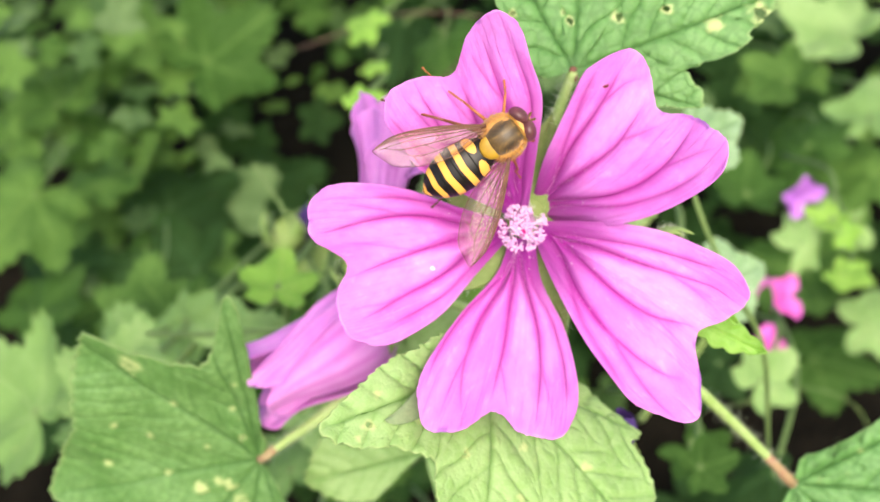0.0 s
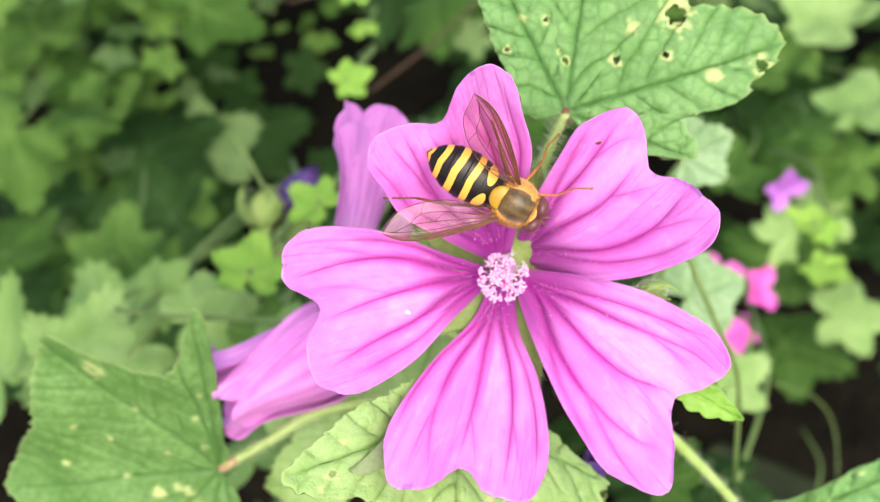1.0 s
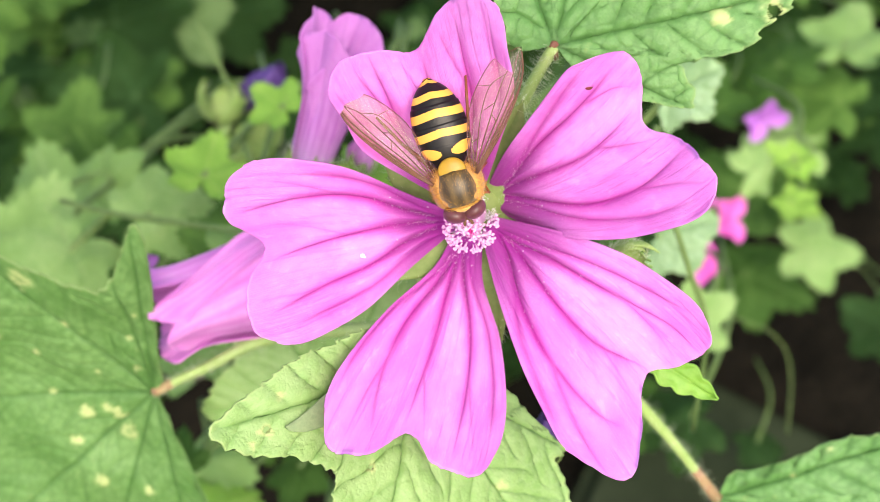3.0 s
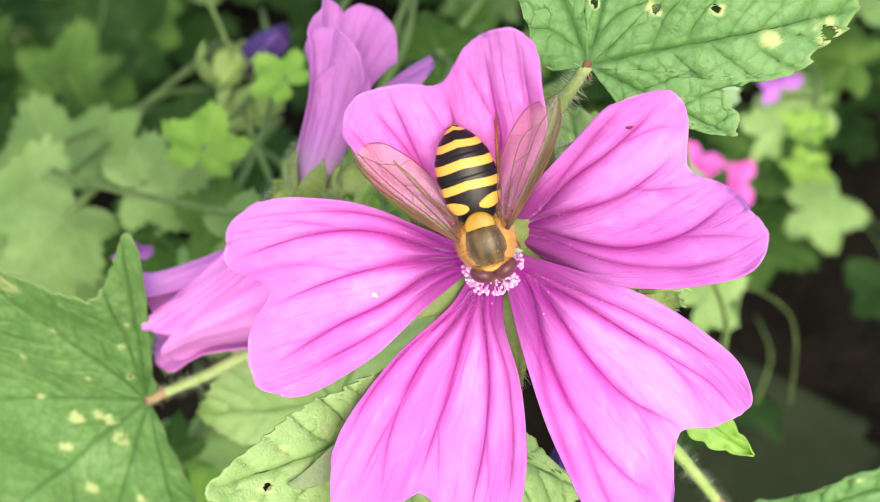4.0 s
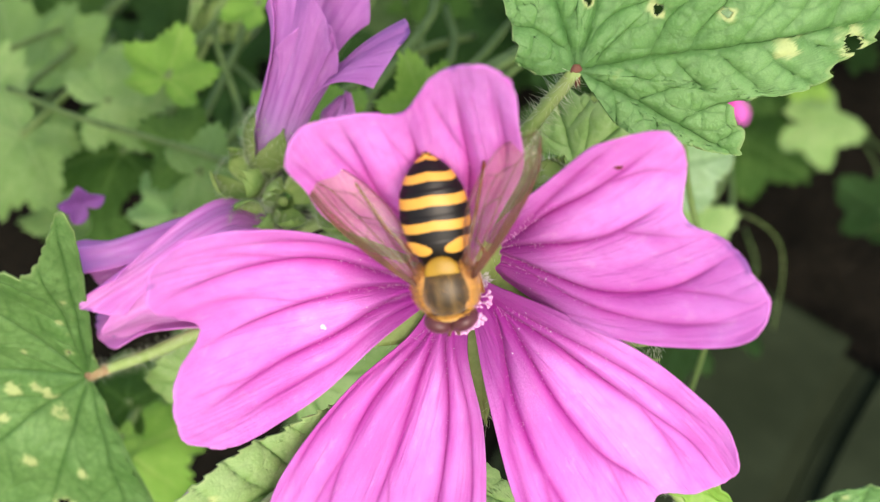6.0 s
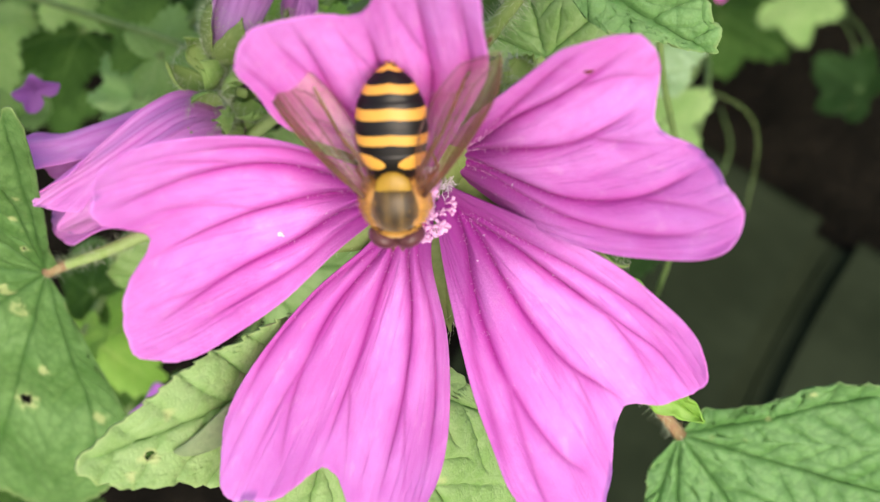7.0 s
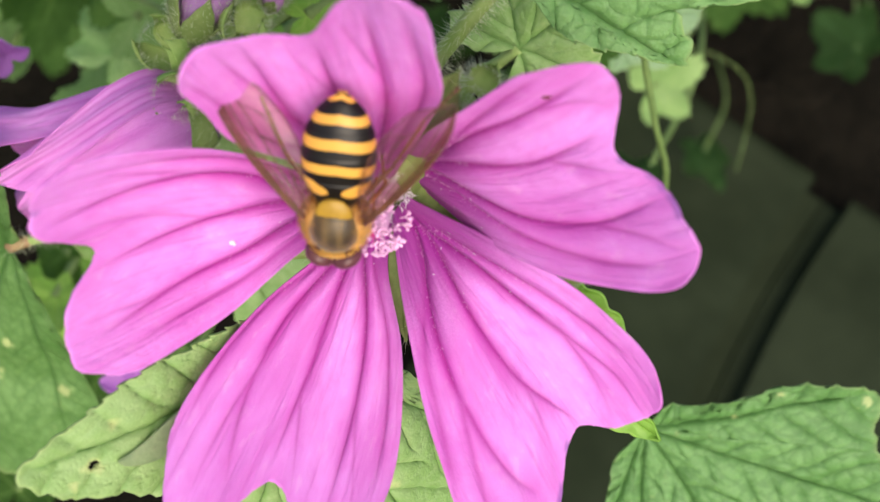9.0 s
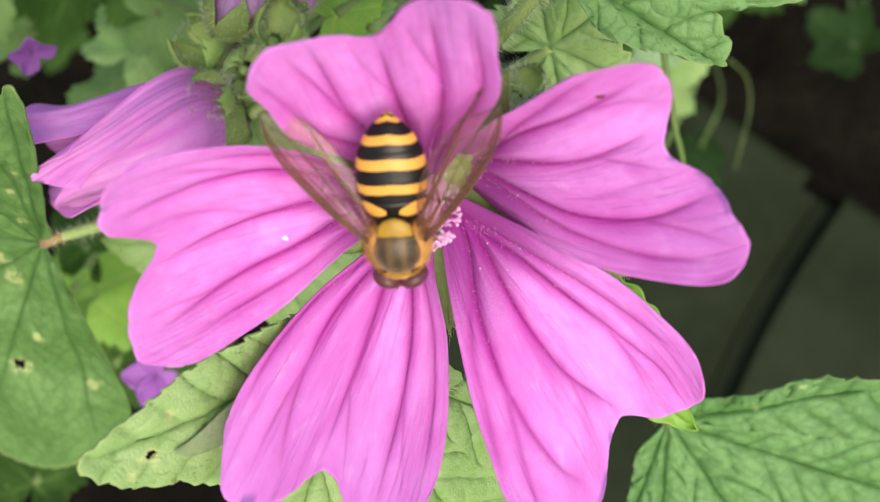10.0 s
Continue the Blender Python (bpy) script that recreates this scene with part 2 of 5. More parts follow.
def thorax_material():
    k = Net("thorax")
    ob = k.coords("Object")
    x, y, z = k.split(ob)
    n = k.noise(700.0, 4.0, ob)
    line = k.math("ABSOLUTE", k.math("SUBTRACT", k.math("ABSOLUTE", y), 0.00042))
    line = k.math("SUBTRACT", 1.0, k.step(line, 0.00005, 0.00032))
    col = k.mix(k.step(n, 0.35, 0.7), (0.034, 0.020, 0.006), (0.085, 0.052, 0.016))
    col = k.mix(k.math("MULTIPLY", line, 0.45), col, (0.16, 0.10, 0.033))
    side = k.step(k.math("ABSOLUTE", y), 0.0009, 0.0016)
    col = k.mix(k.math("MULTIPLY", side, 0.6), col, (0.30, 0.17, 0.045))
    return k.finish(col, 0.42, k.bump(n, 0.5, 0.00008), 0.0, 0.4, sheen=0.3)


THORAX = thorax_material()
FLANK = plain("flank", (0.50, 0.25, 0.06), (0.34, 0.16, 0.04), 600, 0.6, 0.1, sheen=0.4)
SCUTELLUM = plain("scutellum", (0.42, 0.25, 0.025), (0.31, 0.18, 0.018), 500, 0.36, 0.12, 0.35, 0.2, 0.00004)
FUZZ = plain("orange fuzz", (0.80, 0.46, 0.10), (0.68, 0.36, 0.07), 900, 0.5, 0.35)
LEG = plain("leg", (0.44, 0.16, 0.035), (0.28, 0.09, 0.025), 700, 0.4, 0.1)
LEG_HIND = plain("brown hind leg", (0.24, 0.075, 0.028), (0.15, 0.05, 0.02), 700, 0.4, 0.1)
LEG_DARK = plain("dark leg end", (0.10, 0.045, 0.02), (0.16, 0.075, 0.03), 700, 0.45)
WING_VEIN = plain("wing vein", (0.07, 0.025, 0.014), (0.15, 0.055, 0.025), 900, 0.45)
ANTENNA = plain("antenna", (0.16, 0.08, 0.03), (0.10, 0.05, 0.02), 900, 0.5)


def abdomen_material():
    k = Net("abdomen")
    band = k.attribute("band")
    ob = k.coords("Object")
    n = k.noise(700.0, 3.0, ob)
    yellow = k.mix(n, (0.60, 0.29, 0.045), (0.68, 0.37, 0.075))
    black = k.mix(n, (0.004, 0.003, 0.003), (0.010, 0.008, 0.006))
    col = k.mix(k.step(band, 0.40, 0.60), black, yellow)
    return k.finish(col, 0.34, k.bump(k.noise(5000.0, 2.0, ob), 0.35, 0.00003), 0, 0.28)


ABDOMEN = abdomen_material()


def wing_material():
    k = Net("wing membrane")
    ob = k.coords("Object")
    lw = k.n.new("ShaderNodeLayerWeight")
    lw.inputs[0].default_value = 0.35
    clear = k.n.new("ShaderNodeBsdfTransparent")
    a_, t_, _ = k.split(k.coords("UV"))
    lead = k.math("SUBTRACT", 1.0, k.step(a_, 0.10, 0.24))
    haze = k.math("MULTIPLY", k.step(k.noise(500.0, 3.0, ob), 0.35, 0.7), 0.5)
    k.plug(clear.inputs[0], k.mix(k.math("MULTIPLY", lead, 0.55), k.mix(haze, (0.95, 0.91, 0.88), (0.86, 0.79, 0.74)), (0.52, 0.42, 0.24)))
    gl = k.n.new("ShaderNodeBsdfGlossy")
    k.plug(gl.inputs["Color"], (0.95, 0.92, 0.88)), k.plug(gl.inputs["Roughness"], 0.38)
    k.plug(gl.inputs["Normal"], k.bump(k.noise(900.0, 3.0, ob), 0.5, 0.0002))
    film = k.n.new("ShaderNodeBsdfTranslucent")
    k.plug(film.inputs[0], (0.74, 0.63, 0.55))
    a, b = k.n.new("ShaderNodeMixShader"), k.n.new("ShaderNodeMixShader")
    a.inputs[0].default_value = 0.02
    k.l.new(clear.outputs[0], a.inputs[1]), k.l.new(film.outputs[0], a.inputs[2])
    k.plug(b.inputs[0], k.math("ADD", k.math("MULTIPLY", lw.outputs["Fresnel"], 0.10), 0.018))
    k.l.new(a.outputs[0], b.inputs[1]), k.l.new(gl.outputs[0], b.inputs[2])
    k.l.new(b.outputs[0], k.n.new("ShaderNodeOutputMaterial").inputs[0])
    return k.mat


WING = wing_material()

# ---- building helpers ----
MM = 0.001


def frame_matrix(x, z, at):
    """A pose at a place with its x axis along x and its z axis near z."""
    x = Vector(x).normalized()
    y = Vector(z).cross(x).normalized()
    m = Matrix((x, y, x.cross(y))).transposed().to_4x4()
    m.translation = at
    return m


# the open flower's own space: u, v across its face, w towards its front, in millimetres
FLOWER = frame_matrix((0.99707, 0.06294, -0.04341), (0.07646, -0.82079, 0.56609), (0.0, 0.1002, 0.47986))


def fl(u, v, w):
    return FLOWER @ Vector((u * MM, v * MM, w * MM))


def thing(name, m, label, category, group="", kind=""):
    ob = new(name)
    ob.empty_display_size = 0.005
    ob.matrix_world = m
    return tagged(ob, label, category, group, kind)


def part(name, mesh, material, parent, label="", at=None, smooth=True, solid=0.0, data=None):
    """One mesh object under a thing or a part."""
    if mesh.materials:
        pass
    elif material is not None:
        mesh.materials.append(material)
    if smooth:
        mesh.shade_smooth()
    ob = new(name, mesh)
    if parent is not None:
        ob.parent = parent
    if at is not None:
        ob.matrix_basis = at
    if solid:
        md = ob.modifiers.new("thickness", "SOLIDIFY")
        md.thickness, md.offset = solid, -1
    return tagged(ob, label)


class Geo:
    """Vertices and faces of one mesh, in metres."""

    def __init__(self):
        self.v, self.f = [], []

    def add(self, v, f):
        n = len(self.v)
        self.v += [tuple(p) for p in v]
        self.f += [tuple(i + n for i in q) for q in f]
        return self

    def tube(self, pts, radii, sides=8, cap=True):
        pts = [Vector(p) for p in pts]
        radii = radii if isinstance(radii, (list, tuple)) else [radii] * len(pts)
        v, f, prev = [], [], None
        for i, p in enumerate(pts):
            d = (pts[min(i + 1, len(pts) - 1)] - pts[max(i - 1, 0)]).normalized()
            a = (prev - d * prev.dot(d)) if prev is not None else d.orthogonal()
            a.normalize()
            prev, b = a, d.cross(a)
            for k in range(sides):
                c = 2 * math.pi * k / sides
                v.append(p + (a * math.cos(c) + b * math.sin(c)) * radii[i])
        for i in range(len(pts) - 1):
            for k in range(sides):
                j = (k + 1) % sides
                f.append((i * sides + k, i * sides + j, (i + 1) * sides + j, (i + 1) * sides + k))
        if cap:
            f.append(tuple(range(sides))[::-1])
            f.append(tuple((len(pts) - 1) * sides + k for k in range(sides)))
        return self.add(v, f)

    def ball(self, at, r, m=None, nu=14, nv=10, rough=0.0):
        """An ellipsoid with radii r, turned by m."""
        v, f = [], []
        for i in range(nv + 1):
            a = math.pi * i / nv
            for k in range(nu):
                c = 2 * math.pi * k / nu
                p = Vector((r[0] * math.sin(a) * math.cos(c), r[1] * math.sin(a) * math.sin(c), r[2] * math.cos(a)))
                if rough:
                    p *= 1 + rough * noise.noise(p * 900 + Vector(at) * 5000)
                v.append(Vector(at) + (m @ p if m is not None else p))
        for i in range(nv):
            for k in range(nu):
                j = (k + 1) % nu
                f.append((i * nu + k, (i + 1) * nu + k, (i + 1) * nu + j, i * nu + j))
        return self.add(v, f)

    def spike(self, p, d, r):
        """A hair: a thin three-sided cone."""
        p, d = Vector(p), Vector(d)
        a = d.orthogonal().normalized() * r
        b = d.normalized().cross(a)
        self.add([p + a, p - a * 0.5 + b * 0.87, p - a * 0.5 - b * 0.87, p + d], [(0, 1, 3), (1, 2, 3), (2, 0, 3)])
        return self

    def mesh(self, name="mesh"):
        me = bpy.data.meshes.new(name)
        me.from_pydata(self.v, [], self.f)
        me.validate()
        return me


def spline(values, x):
    """A smooth curve through values at even steps of x from 0 to 1."""
    n = len(values) - 1
    x = min(max(x, 0.0), 1.0) * n
    i = min(int(x), n - 1)
    f = x - i
    p1, p2 = values[i], values[i + 1]
    p0 = values[i - 1] if i else 2 * p1 - p2
    p3 = values[i + 2] if i + 2 <= n else 2 * p2 - p1
    return 0.5 * (2 * p1 + (p2 - p0) * f + (2 * p0 - 5 * p1 + 4 * p2 - p3) * f * f + (3 * p1 - p0 - 3 * p2 + p3) * f ** 3)


def sheet(fn, ns, nt, attributes=(), keep=None):
    """A grid mesh: fn(a, b) gives a point for a, b from 0 to 1; its UV is (a, b)."""
    v = [fn(i / ns, j / nt) for j in range(nt + 1) for i in range(ns + 1)]
    f = []
    for j in range(nt):
        for i in range(ns):
            if keep is None or keep((i + 0.5) / ns, (j + 0.5) / nt):
                a = j * (ns + 1) + i
                f.append((a, a + 1, a + ns + 2, a + ns + 1))
    me = bpy.data.meshes.new("sheet")
    me.from_pydata([tuple(p) for p in v], [], f)
    uv = me.uv_layers.new(name="UVMap")
    for lp in me.loops:
        j, i = divmod(lp.vertex_index, ns + 1)
        uv.data[lp.index].uv = (i / ns, j / nt)
    return me


def set_attribute(me, name, values):
    at = me.attributes.new(name, "FLOAT", "POINT")
    at.data.foreach_set("value", np.asarray(values, dtype=np.float32))


def hairs(geo, path, radius, count, length, rng, lean=0.0):
    """Hairs that stand off a stem."""
    path = [Vector(p) for p in path]
    for _ in range(count):
        i = rng.randrange(len(path) - 1)
        p = path[i].lerp(path[i + 1], rng.random())
        d = (path[i + 1] - path[i]).normalized()
        a = d.orthogonal().normalized()
        a.rotate(Matrix.Rotation(rng.uniform(0, 6.28), 3, d))
        geo.spike(p + a * radius * 0.9, (a + d * rng.uniform(-0.5, 0.5) + d * lean).normalized() * length * rng.uniform(0.4, 1.2), length * 0.015)


def curve_points(pts, n):
    """Points on a smooth line through pts."""
    xs = [[p[k] for p in pts] for k in range(3)]
    return [Vector([spline(x, i / n) for x in xs]) for i in range(n + 1)]


# ---- ground ----


def ground():
    rng = random.Random(2)

    def height(a, b):
        x, y = (a - 0.5) * 12, (b - 0.5) * 12 + 3
        near = max(0.0, 1 - max(abs(x), abs(y - 0.6)) / 2)
        return Vector((x, y, -0.012 + 0.012 * near * noise.noise(Vector((x * 9, y * 9, 0)))))

    me = sheet(height, 160, 160)
    tagged(part("ground", me, SOIL, None), "bare soil under the plants, darkened for their shade", "ground", kind="structure")
    far = Geo()
    far.add([(-3000, -3000, -0.05), (3000, -3000, -0.05), (3000, 3000, -0.05), (-3000, 3000, -0.05)], [(0, 1, 2, 3)])
    tagged(part("ground_far", far.mesh(), SOIL, None), "soil reaching to the distance, darkened like the near soil", "ground", kind="structure")


def paving():
    """Weathered slabs beside the plants, with open joints."""
    path = thing("pavement", Matrix.Translation((0.168, 0.310, 0)) @ pose(0, 0, 0, 0, 0, -26), "weathered grey-green stone slabs with dark joints, darkened for plant shade", "pavement", kind="structure")

    def slab(y0, y1, inner, outer):
        """One slab between two curved edges."""
        bm = bmesh.new()
        rows = []
        for i in range(25):
            y = y0 + (y1 - y0) * i / 24
            d = max(0.0, 0.02 - y)
            bend = -0.016 + (0.9 * d * d if d < 0.1 else 0.009 + 0.18 * (d - 0.1))
            rows.append((bm.verts.new((inner + bend, y, 0.015)), bm.verts.new((outer + bend, y, 0.015))))
        for a, b in zip(rows, rows[1:]):
            bm.faces.new((a[0], a[1], b[1], b[0]))
        top = bm.faces[:]
        low = bmesh.ops.extrude_face_region(bm, geom=top)["geom"]
        for e in low:
            if isinstance(e, bmesh.types.BMVert):
                e.co.z = -0.02
        bmesh.ops.recalc_face_normals(bm, faces=bm.faces[:])
        edges = [e for e in bm.edges if len(e.link_faces) == 2 and e.calc_face_angle() > 0.8]
        bmesh.ops.bevel(bm, geom=edges, offset=0.010, segments=4, affect="EDGES")
        me = bpy.data.meshes.new("slab")
        bm.to_mesh(me)
        bm.free()
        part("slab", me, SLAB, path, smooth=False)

    for inner, outer in ((-0.130, -0.0005), (0.0005, 0.40)):
        for y0, y1 in ((-0.75, -0.32), (-0.31, 0.048)):
            slab(y0, y1, inner, outer)


# ---- the open mallow flower ----
# azimuth, rise, bend, bend of the tip, twist, cup, sideways sweep, base depth; half widths; lengths across
PETALS = {
    "upper_right": ((0.464, 1.243, -0.944, 0.398, -0.110, 0.516, 0.352, -5.726), (0.90, 3.95, 5.85, 7.23, 8.45), (18.57, 17.02, 15.92, 14.01, 14.97, 14.65, 12.59)),
    "lower_right": ((-0.533, 0.793, -0.744, 0.567, -0.691, 0.617, -0.129, -3.194), (0.90, 3.80, 5.88, 6.96, 7.99), (15.09, 17.74, 17.39, 15.82, 17.15, 18.45, 19.12)),
    "lower": ((-1.717, -0.031, 1.322, 0.261, -0.282, 0.188, -0.210, -3.196), (1.17, 2.17, 4.84, 6.70, 7.91), (13.65, 14.20, 14.20, 13.20, 14.20, 14.68, 15.27)),
    "left": ((3.315, 0.296, -0.332, 1.209, -0.079, 0.684, -0.225, -2.035), (0.80, 3.23, 5.87, 7.19, 7.98), (15.21, 15.19, 15.52, 13.95, 15.05, 15.26, 15.11)),
    "upper": ((1.881, 0.836, -0.585, 0.538, 0.007, 0.554, 0.006, -2.497), (1.10, 3.77, 6.05, 6.56, 7.41), (18.02, 17.44, 16.35, 13.95, 14.77, 14.96, 14.84)),
}


# veins of each petal: strength, where along it begins and ends, and its way across at four even steps
PETAL_VEINS = {
    "upper_right": ((0.7, 0.1, 0.9, 0.45, 0.75, 0.87, 0.9), (1.0, 0.1, 0.9, 0.38, 0.64, 0.64, 0.65), (0.7, 0.68, 0.96, 0.64, 0.57, 0.48, 0.32), (1.0, 0.1, 0.9, 0.32, 0.2, 0.11, 0.15),
                    (0.7, 0.7, 0.97, 0.12, 0.02, -0.07, -0.19), (1.0, 0.1, 0.96, 0.1, -0.4, -0.52, -0.43), (0.7, 0.7, 0.95, -0.52, -0.58, -0.66, -0.78), (0.7, 0.1, 0.88, -0.1, -0.6, -0.8, -0.86)),
    "lower_right": ((0.7, 0.08, 0.85, 0.26, 0.55, 0.7, 0.86), (1.0, 0.08, 0.7, 0.05, 0.28, 0.35, 0.47), (0.7, 0.64, 0.96, 0.45, 0.53, 0.61, 0.6), (0.6, 0.64, 0.95, 0.46, 0.45, 0.43, 0.39),
                    (1.0, 0.08, 0.98, 0.08, -0.16, -0.16, 0.09), (0.5, 0.7, 0.94, -0.12, -0.13, -0.15, -0.17), (1.0, 0.08, 0.6, -0.05, -0.6, -0.71, -0.69), (0.8, 0.57, 0.9, -0.69, -0.66, -0.58, -0.44),
                    (0.6, 0.52, 0.95, -0.7, -0.78, -0.82, -0.82), (0.6, 0.08, 0.82, -0.2, -0.82, -0.92, -0.98)),
    "lower": ((0.7, 0.1, 0.88, -0.5, -0.88, -0.95, -0.91), (1.0, 0.1, 0.72, -0.3, -0.52, -0.6, -0.56), (0.7, 0.69, 0.93, -0.57, -0.52, -0.45, -0.36), (0.6, 0.69, 0.95, -0.57, -0.6, -0.61, -0.61),
              (1.0, 0.1, 0.94, -0.33, -0.14, -0.06, -0.06), (0.6, 0.78, 0.98, -0.05, 0.02, 0.09, 0.17), (1.0, 0.1, 0.95, -0.1, 0.36, 0.5, 0.5), (0.5, 0.71, 0.93, 0.51, 0.57, 0.64, 0.72),
              (0.6, 0.1, 0.9, 0.2, 0.68, 0.83, 0.86)),
    "left": ((0.6, 0.12, 0.72, -0.6, -0.84, -0.82, -0.81), (1.0, 0.1, 0.95, -0.33, -0.53, -0.5, -0.37), (1.0, 0.1, 0.95, -0.04, -0.02, 0.06, 0.17), (1.0, 0.1, 0.92, 0.2, 0.48, 0.56, 0.67),
             (0.5, 0.72, 0.95, 0.57, 0.57, 0.54, 0.53), (0.6, 0.1, 0.85, 0.6, 0.78, 0.8, 0.83), (0.4, 0.5, 0.9, -0.52, -0.6, -0.68, -0.74), (0.4, 0.6, 0.92, 0.03, -0.06, -0.15, -0.22)),
    "upper": ((0.8, 0.1, 0.95, 0.3, 0.45, 0.48, 0.45), (0.7, 0.5, 0.95, 0.5, 0.56, 0.62, 0.66), (0.6, 0.1, 0.95, 0.5, 0.8, 0.88, 0.94), (1.0, 0.1, 0.92, 0.05, 0.0, 0.0, -0.04), (0.9, 0.1, 0.92, -0.25, -0.42, -0.48, -0.5),
              (0.5, 0.6, 0.95, -0.45, -0.38, -0.32, -0.28), (0.6, 0.1, 0.9, -0.5, -0.78, -0.85, -0.85), (0.4, 0.6, 0.95, 0.0, 0.08, 0.15, 0.2)),
}


def petal_veins(name, s, t):
    """How much a point of a petal lies on a vein's thin line, and in its broad furrow."""
    half = max(0.3, spline(PETALS[name][1], t))
    line = band = 0.0
    for strength, t0, t1, *way in PETAL_VEINS[name]:
        if t < t0 - 0.08 or t > t1 + 0.04:
            continue
        d = abs(s - spline(way, (t - t0) / (t1 - t0))) * half
        ends = min(1.0, max(0.0, (t1 + 0.04 - t) / 0.16)) * min(1.0, max(0.0, (t - t0 + 0.08) / 0.08))
        line = max(line, strength * ends * (1 - 0.35 * t) * math.exp(-(d / (0.27 - 0.18 * t)) ** 2))
        band = max(band, strength * ends * math.exp(-(d / (0.72 - 0.3 * t)) ** 2) * max(0.0, 1 - t) ** 0.5)
    return line, band


def petal_point(name, s, t, relief=1.0):
    """A point of a petal, s from -1 to 1 across and t from 0 to 1 along, in millimetres."""
    (az, rise, bend, tip, twist, cup, sweep, deep), widths, lengths = PETALS[name]
    l = t * spline(lengths, (s + 1) / 2) * (1 - 0.13 * abs(s) ** 7 * t ** 3)
    l += relief * t ** 6 * (0.10 * noise.noise(Vector((s * 9, az, 2))) + 0.05 * noise.noise(Vector((s * 30, az, 5))))
    x = s * spline(widths, t) * (1 - 0.12 * t ** 9 * s * s)
    w = deep + rise * l + bend * l * l / 20 + tip * l ** 3 / 400 + cup * x * x / 10 + twist * x * l / 20
    line, band = petal_veins(name, s, t)
    w -= relief * (0.72 * band * min(1.0, t / 0.2) + 0.10 * line)
    w += relief * (0.26 * noise.noise(Vector((s * 2.2 + az * 7, t * 3.0, az))) + 0.07 * noise.noise(Vector((s * 7 + az * 3, t * 6.0, az))) * min(1.0, t * 2))
    edge = max(0.0, t - 0.82) / 0.18
    w += relief * edge * 0.28 * math.sin(s * 11 + az * 5)
    x += sweep * l * l / 20
    r = 1.5 + l
    c, sn = math.cos(az), math.sin(az)
    return Vector((r * c - x * sn, r * sn + x * c, w))


def mallow_flower():
    rng = random.Random(5)
    fl_ob = thing("mallow_flower", FLOWER, "open pink-purple mallow flower with five notched, dark-veined petals", "flower")
    for name in PETALS:
        ns, nt = 170, 130
        me = sheet(lambda a, b: petal_point(name, a * 2 - 1, b) * MM, ns, nt)
        lines = [petal_veins(name, i / ns * 2 - 1, j / nt) for j in range(nt + 1) for i in range(ns + 1)]
        set_attribute(me, "line", [q[0] for q in lines])
        set_attribute(me, "band", [q[1] for q in lines])
        part("petal", me, PETAL, fl_ob, solid=0.00012)
    # sepals show between the claws
    for i in range(5):
        az = 0.0 + i * 2 * math.pi / 5 - 0.02

        def sepal(a, b):
            s = a * 2 - 1
            wd = 2.9 * (1 - b ** 1.8) * (0.75 + 0.5 * math.sin(math.pi * b))
            l, x = b * 9.5, s * wd
            return Vector(((1.2 + l) * math.cos(az) - x * math.sin(az), (1.2 + l) * math.sin(az) + x * math.cos(az),
                           -5.0 + 0.32 * l + 0.06 * x * x + 0.02 * l * l * 0.3 - 0.25 * math.exp(-(s / 0.15) ** 2))) * MM

        part("sepal", sheet(sepal, 12, 20), SEPAL, fl_ob, "hairy green sepal", solid=0.00015)
        g = Geo()
        for _ in range(160):
            a, b = rng.choice((rng.uniform(0, 0.1), rng.uniform(0.9, 1))), rng.random()
            p = sepal(a, b)
            g.spike(p, Vector((math.cos(az) + rng.uniform(-1, 1), math.sin(az) + rng.uniform(-1, 1), rng.uniform(-0.2, 1))).normalized() * rng.uniform(0.5, 1.3) * MM, 0.02 * MM)
        tagged(part("sepal_hairs", g.mesh(), HAIR, fl_ob, "fine pale hairs"), kind="stuff")
    # calyx cup and stalk below
    cup = Geo().tube([(0, 0, -3.4 * MM), (0, 0, -5.5 * MM), (0, -0.2 * MM, -7.5 * MM), (0, -0.8 * MM, -9 * MM)], [1.2 * MM, 3.4 * MM, 3.2 * MM, 1.2 * MM], 16)
    part("calyx_cup", cup.mesh(), SEPAL, fl_ob)
    stalk = curve_points([(0, -0.8, -8.5), (-0.5, -7, -14), (-1, -18, -24), (0, -42, -50), (6, -90, -110)], 30)
    stalk = [p * MM for p in stalk]
    part("flower_stalk", Geo().tube(stalk, 0.75 * MM, 10).mesh(), STEM, fl_ob, "hairy pale green flower stalk")
    g = Geo()
    hairs(g, stalk[:16], 0.75 * MM, 260, 1.1 * MM, rng)
    tagged(part("stalk_hairs", g.mesh(), HAIR, fl_ob), kind="stuff")
    # stamen column with its crowd of anthers
    col = Geo().tube([Vector(p) * MM for p in ((0, 0, -4.5), (0, 0, -2.5), (0, 0, -0.6), (0, 0, 1.0), (0, 0, 1.6))], [1.5 * MM, 0.95 * MM, 0.85 * MM, 0.8 * MM, 0.3 * MM], 16)
    part("stamen_column", col.mesh(), COLUMN, fl_ob, "pale pink stamen column")
    claw = Geo()
    for i in range(5):
        az = 0.0 + i * 2 * math.pi / 5 - 0.02
        for _ in range(90):
            p = Vector((1.55 * math.cos(az), 1.55 * math.sin(az), -3.2)) + Vector((rng.gauss(0, 0.28), rng.gauss(0, 0.28), rng.uniform(-0.2, 0.5)))
            claw.spike(p * MM, Vector((rng.uniform(-1, 1), rng.uniform(-1, 1), rng.uniform(-0.2, 1.2))).normalized() * rng.uniform(0.25, 0.6) * MM, 0.035 * MM)
